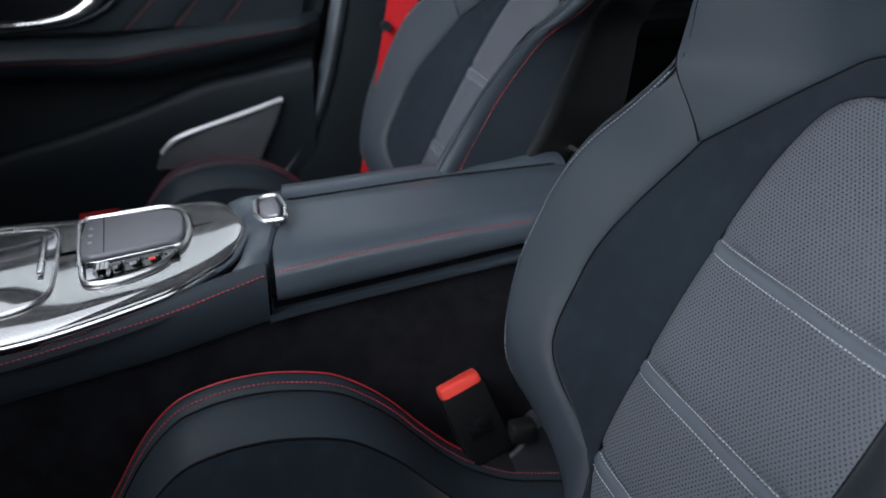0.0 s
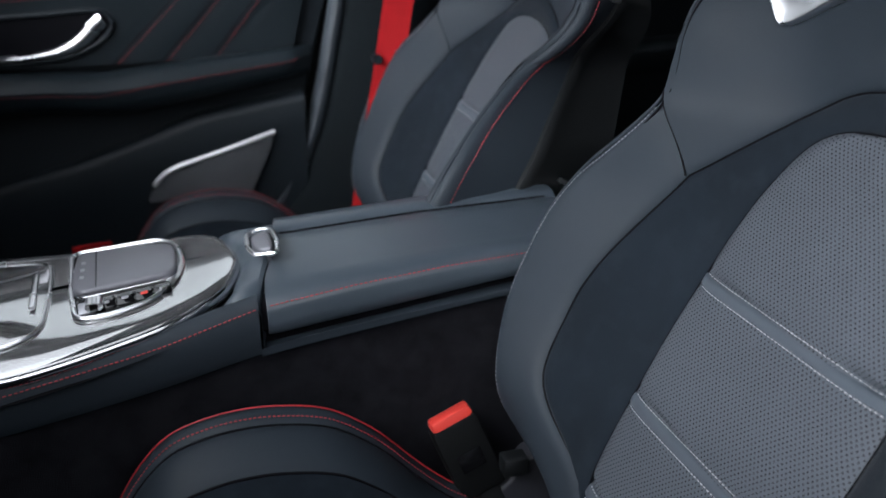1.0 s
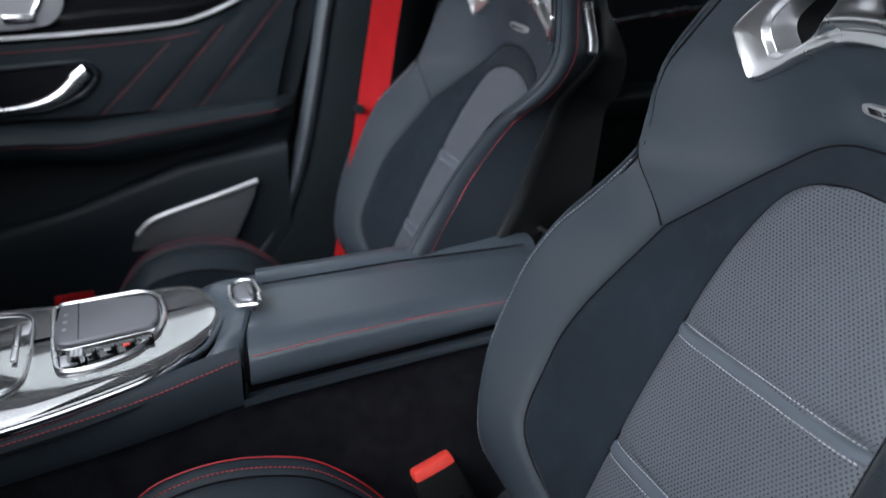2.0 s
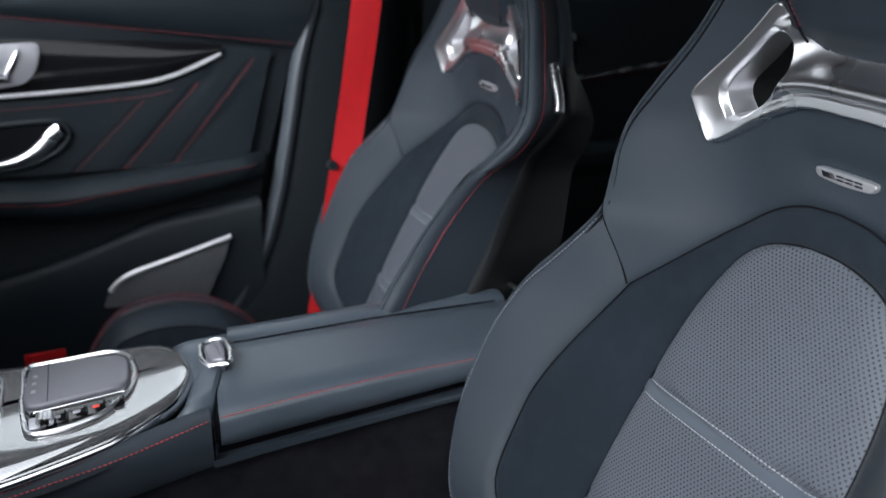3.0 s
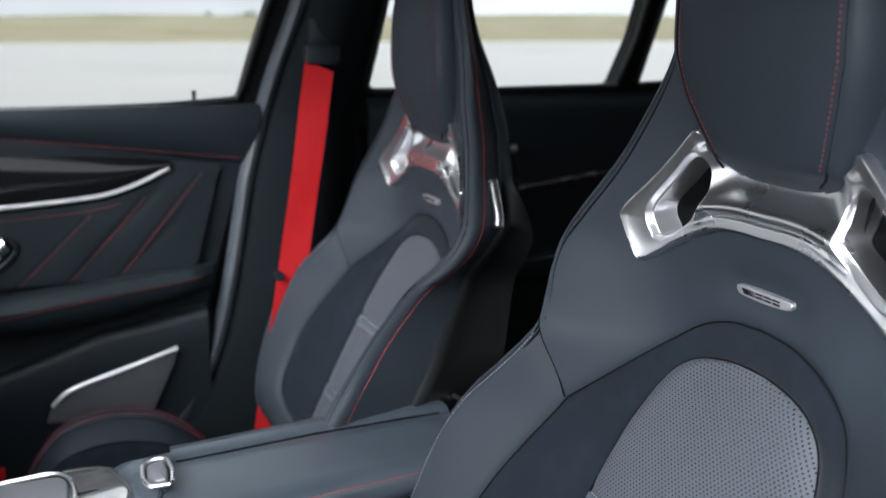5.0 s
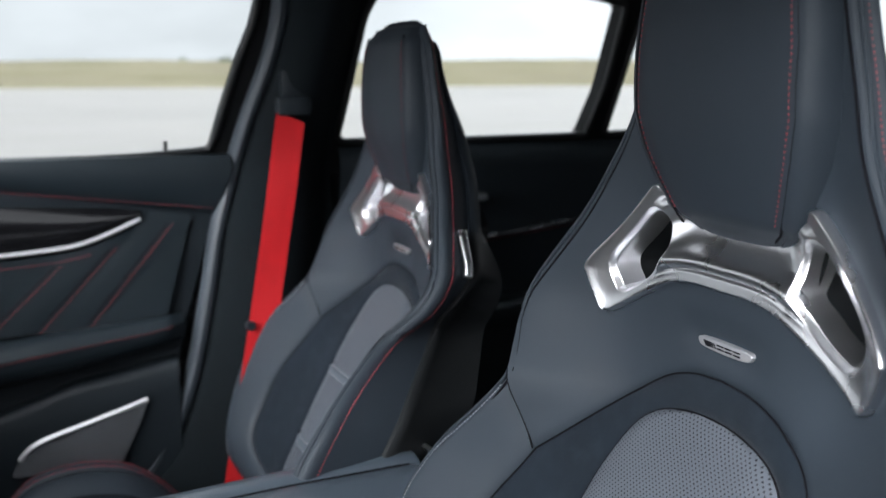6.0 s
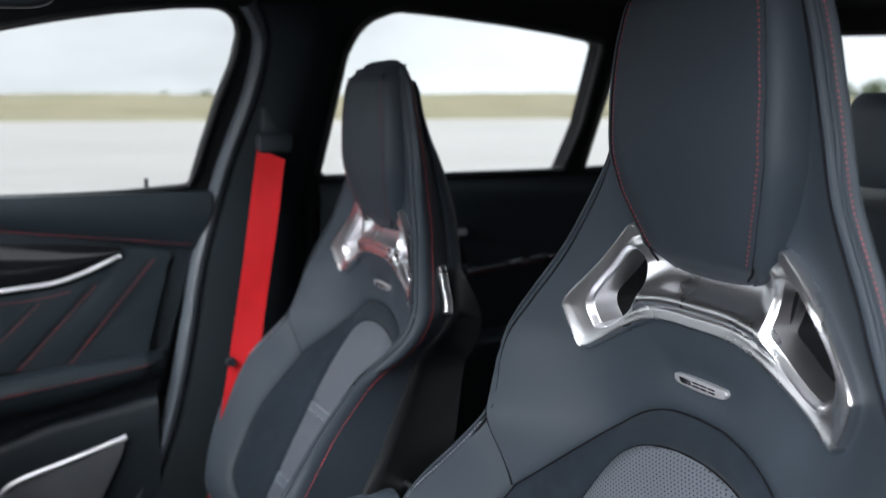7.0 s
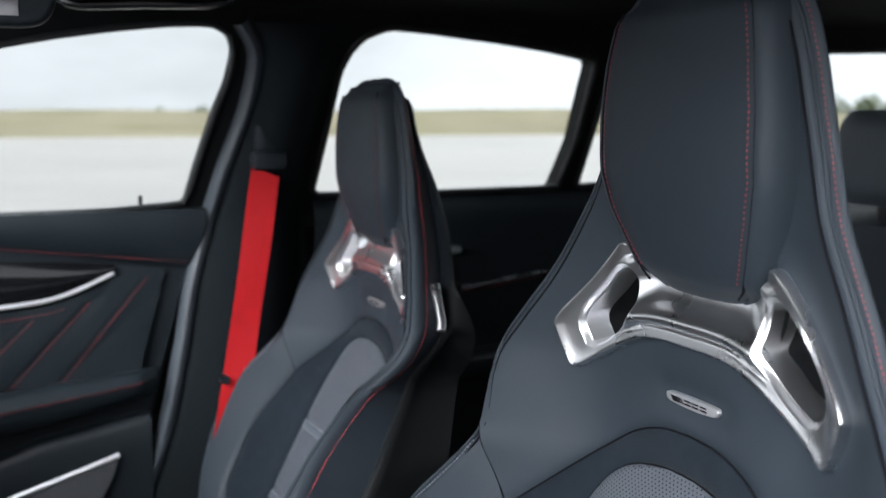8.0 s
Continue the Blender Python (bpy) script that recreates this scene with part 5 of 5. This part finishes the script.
for y in (0.60, 1.255):
    rows = []
    for z in np.linspace(0.975, 1.155, 14):
        t = (z - 0.975) / 0.18
        h = 0.115 - 0.02 * t**3 - 0.015 * (1 - t) ** 3
        e = 0.02 * (abs(2 * t - 1) ** 6)
        rows.append([(1.52 + e + 0.012 * abs(c) ** 3, y + h * c, z) for c in np.linspace(-1, 1, 13)] + [(1.60 - e, y + h * c * 0.96, z) for c in np.linspace(1, -1, 13)])
    part("head_restraint", loft(rows, True, True), PLAIN_GREY, rear, "grey-black leather head restraint")
    part("post", tube([(1.56, y, 0.95), (1.56, y, 0.99)], 0.02, 8), DARK_PLASTIC, rear)
tagged(part("parcel_shelf", box(1.67, 2.48, 0.25, 1.62, 0.93, 0.96, 0.01), SOFT_PLASTIC), "dark grey parcel shelf behind the rear seat", "parcel shelf", kind="structure")
REARGLASS = [(0.36, 0.985), (1.50, 0.985), (1.40, 1.27), (0.46, 1.27)]


def on_back(u, v, w):
    return (2.52 - (v - 0.96) * 0.55 + w, u, v)


tagged(part("wall_rear", plate([(0.18, 0.25), (1.70, 0.25), (1.70, 0.98), (1.52, 1.34), (0.34, 1.34), (0.18, 0.98)], [rounded(REARGLASS, 0.05, 6)], on_back, 0.04), DARK_PLASTIC, smooth=False), "black frame of the sloping rear window", "car body", kind="structure")
# unseen panel added to block low side light; its opening clears the camera
NEAR_SIDE = [(-0.95, 0.20), (0.73, 0.20), (0.73, 0.97), (0.73, 1.355), (0.30, 1.37), (-0.10, 1.30), (-0.5, 1.13), (-0.8, 0.99), (-0.95, 0.95)]
NEAR_GAP = rounded([(-0.55, 0.99), (-0.20, 0.91), (0.0, 0.88), (0.46, 0.865), (0.50, 1.29), (0.30, 1.305), (0.02, 1.265), (-0.20, 1.20), (-0.42, 1.10)], 0.03, 4)
tagged(part("wall_near_low", plate(NEAR_SIDE, [NEAR_GAP], lambda u, v, w: (u, 0.165 + max(0, v - 0.97) * 0.3 - w, v), 0.04), SOFT_PLASTIC, smooth=False), "unseen black panel added on the near side to cut low side light", "car body", kind="structure")
# near side: sill, open doorway, and the closed flank behind it
tagged(part("sill_near", box(-0.95, 0.75, 0.10, 0.22, 0.17, 0.36, 0.03), DARK_PLASTIC), "black plastic door sill of the open doorway", "sill", kind="structure")
tagged(part("wall_near", plate([(0.74, 0.22), (2.5, 0.22), (2.5, 0.97), (2.25, 1.30), (1.2, 1.35), (0.74, 1.36)], [[(0.86, 1.00), (0.90, 1.24), (1.10, 1.25), (1.40, 1.12), (1.45, 1.02)]], lambda u, v, w: (u, 0.17 + max(0, v - 0.97) * 0.45 - w, v), 0.05), DARK_PLASTIC, smooth=False), "black lining of the near rear flank", "car body", kind="structure")
tagged(part("wall_far_low", box(-1.3, 2.55, 1.735, 1.80, 0.17, 0.95, 0.01), BODY_PAINT), "outer skin of the car side", "car body", kind="structure")
# out of view; its height and depth are set to shade cushions and bolsters
tagged(part("dashboard", loft([[(-0.66 + dx, y, z) for dx, z in ((0.0, 0.25), (0.12, 0.50), (0.26, 0.68), (0.32, 0.80), (0.31, 0.92), (0.24, 0.975), (0.10, 0.995), (-0.2, 0.99), (-0.4, 0.965), (-0.5, 0.25))] for y in np.linspace(0.20, 1.70, 20)], True, True), SOFT_PLASTIC), "unseen black dashboard, raised and deepened to shade the lower seats", "dashboard", kind="structure")

# mirror and sun visor under the roof
mirror = thing("rear_view_mirror", (0.07, 0.95, 1.21), "black-framed rear view mirror hanging below the headliner", "mirror")
m_line = rounded([(-0.10, 1.216), (0.088, 1.221), (0.103, 1.228), (0.112, 1.252), (0.104, 1.285), (-0.10, 1.285)], 0.014, 5)
part("mirror_body", slab(m_line, 0.03, 0.0, 0.006, lambda u, v, w: (u, 0.93 + w, v)), SOFT_PLASTIC, mirror, "dark grey mirror housing")
# a thin silver patch stands in for the reflection on the mirror
part("mirror_glint", box(0.03, 0.076, 0.9285, 0.9305, 1.229, 1.246, 0.001), SILVER, mirror, "pale patch drawn as a reflection on the housing")
part("mirror_arm", tube([(0.0, 0.95, 1.27), (-0.05, 0.95, 1.33)], 0.014, 10), DARK_PLASTIC, mirror)
handle = thing("grab_handle", (0.25, 1.45, 1.30), "black folding grab handle under the roof edge", "grab handle")
part("grip", tube(spline([(0.13, 1.47, 1.318), (0.16, 1.455, 1.302), (0.25, 1.45, 1.306), (0.36, 1.45, 1.312), (0.39, 1.465, 1.33)], 20), 0.008, 10), GLOSS_BLACK, handle)

# ---- outside: wet runway, grass bank, far trees ----
# base colour far paler than asphalt, to carry the sky's sheen on the wet surface
asphalt = material("wet_asphalt_with_sheen", (0.190, 0.176, 0.164), 0.36, spots=(0.05, (0.130, 0.122, 0.113), 0.7), bump=(40, 0.003), vary=0.15, vary_scale=0.25)
# tan dry grass, its colour paled further to stand for bright haze
grass_mat = material("hazed_dry_grass", (0.160, 0.143, 0.095), 0.9, spots=(0.05, (0.070, 0.072, 0.036), 0.9), bump=(6, 0.2), vary=0.3, vary_scale=0.05, spec=0.1)
rings = []
for r in (0.5, 4, 12, 30, 60, 120, 400, 1500, 4000):
    rings.append([(r * math.cos(a), r * math.sin(a), 0.0) for a in np.linspace(0, 2 * math.pi, 64, endpoint=False)])
ground_geo = loft(rings, True)
ground_geo[1].append(tuple(range(64))[::-1])
tagged(part("ground", ground_geo, asphalt), "wide wet grey asphalt runway", "runway", kind="structure")
rng = random.Random(4)
rows = []
for k in range(161):
    x = -260 + 700 * k / 160
    base = 88 + 0.05 * x * 0.0 - 0.12 * max(x, 0)
    top = 3.3 + 0.5 * math.sin(x * 0.021) + 0.35 * math.sin(x * 0.07 + 1) + 0.12 * rng.random()
    rows.append([(x, base + d, h * top) for d, h in ((0, 0.0), (0.4, 0.03), (25, 0.16), (60, 0.62), (95, 0.95), (130, 1.0), (300, 0.9))])
tagged(part("grass_bank", loft(rows), grass_mat), "low bank of dry yellow-green grass", "grass", kind="stuff")
leaf = material("dark_far_foliage", (0.045, 0.055, 0.03), 0.9, vary=0.35, vary_scale=0.4, spec=0.1)


def bush(x, y, z, w, h, r):
    """A clump of many small leaf tufts."""
    verts, faces = [], []
    for k in range(150):
        a, b, c = r.uniform(0, 2 * math.pi), r.random() ** 0.5, r.random()
        q = Vector((x + w * b * math.cos(a) * (1 - 0.6 * c), y + w * b * math.sin(a), z + h * c * (1 - 0.35 * b)))
        n0 = len(verts)
        s = 0.16 * w * r.uniform(0.6, 1.3)
        for _ in range(4):
            verts.append(tuple(q + Vector((r.uniform(-s, s), r.uniform(-s, s), r.uniform(-s, s)))))
        faces += [(n0, n0 + 1, n0 + 2), (n0, n0 + 2, n0 + 3), (n0, n0 + 1, n0 + 3)]
    return verts, faces


scrub = []
for k in range(60):
    x = rng.choice([rng.uniform(25, 60), rng.uniform(30, 75), rng.uniform(45, 58)])
    scrub.append(bush(x, 185 + rng.uniform(-6, 10), 2.2, rng.uniform(0.8, 2.2), rng.uniform(1.0, 2.4), rng))
tagged(part("far_bushes", merged(*scrub), leaf), "dark scrub along the top of the bank", "bushes", kind="stuff")
woods = []
for k in range(46):
    x = rng.uniform(215, 330)
    woods.append(bush(x, 205 - 0.35 * (x - 215) + rng.uniform(-8, 8), 1.5, rng.uniform(2.5, 5), rng.uniform(4.5, 9.5), rng))
tagged(part("far_trees", merged(*woods), leaf), "row of dark distant trees beyond the runway", "trees", kind="stuff")
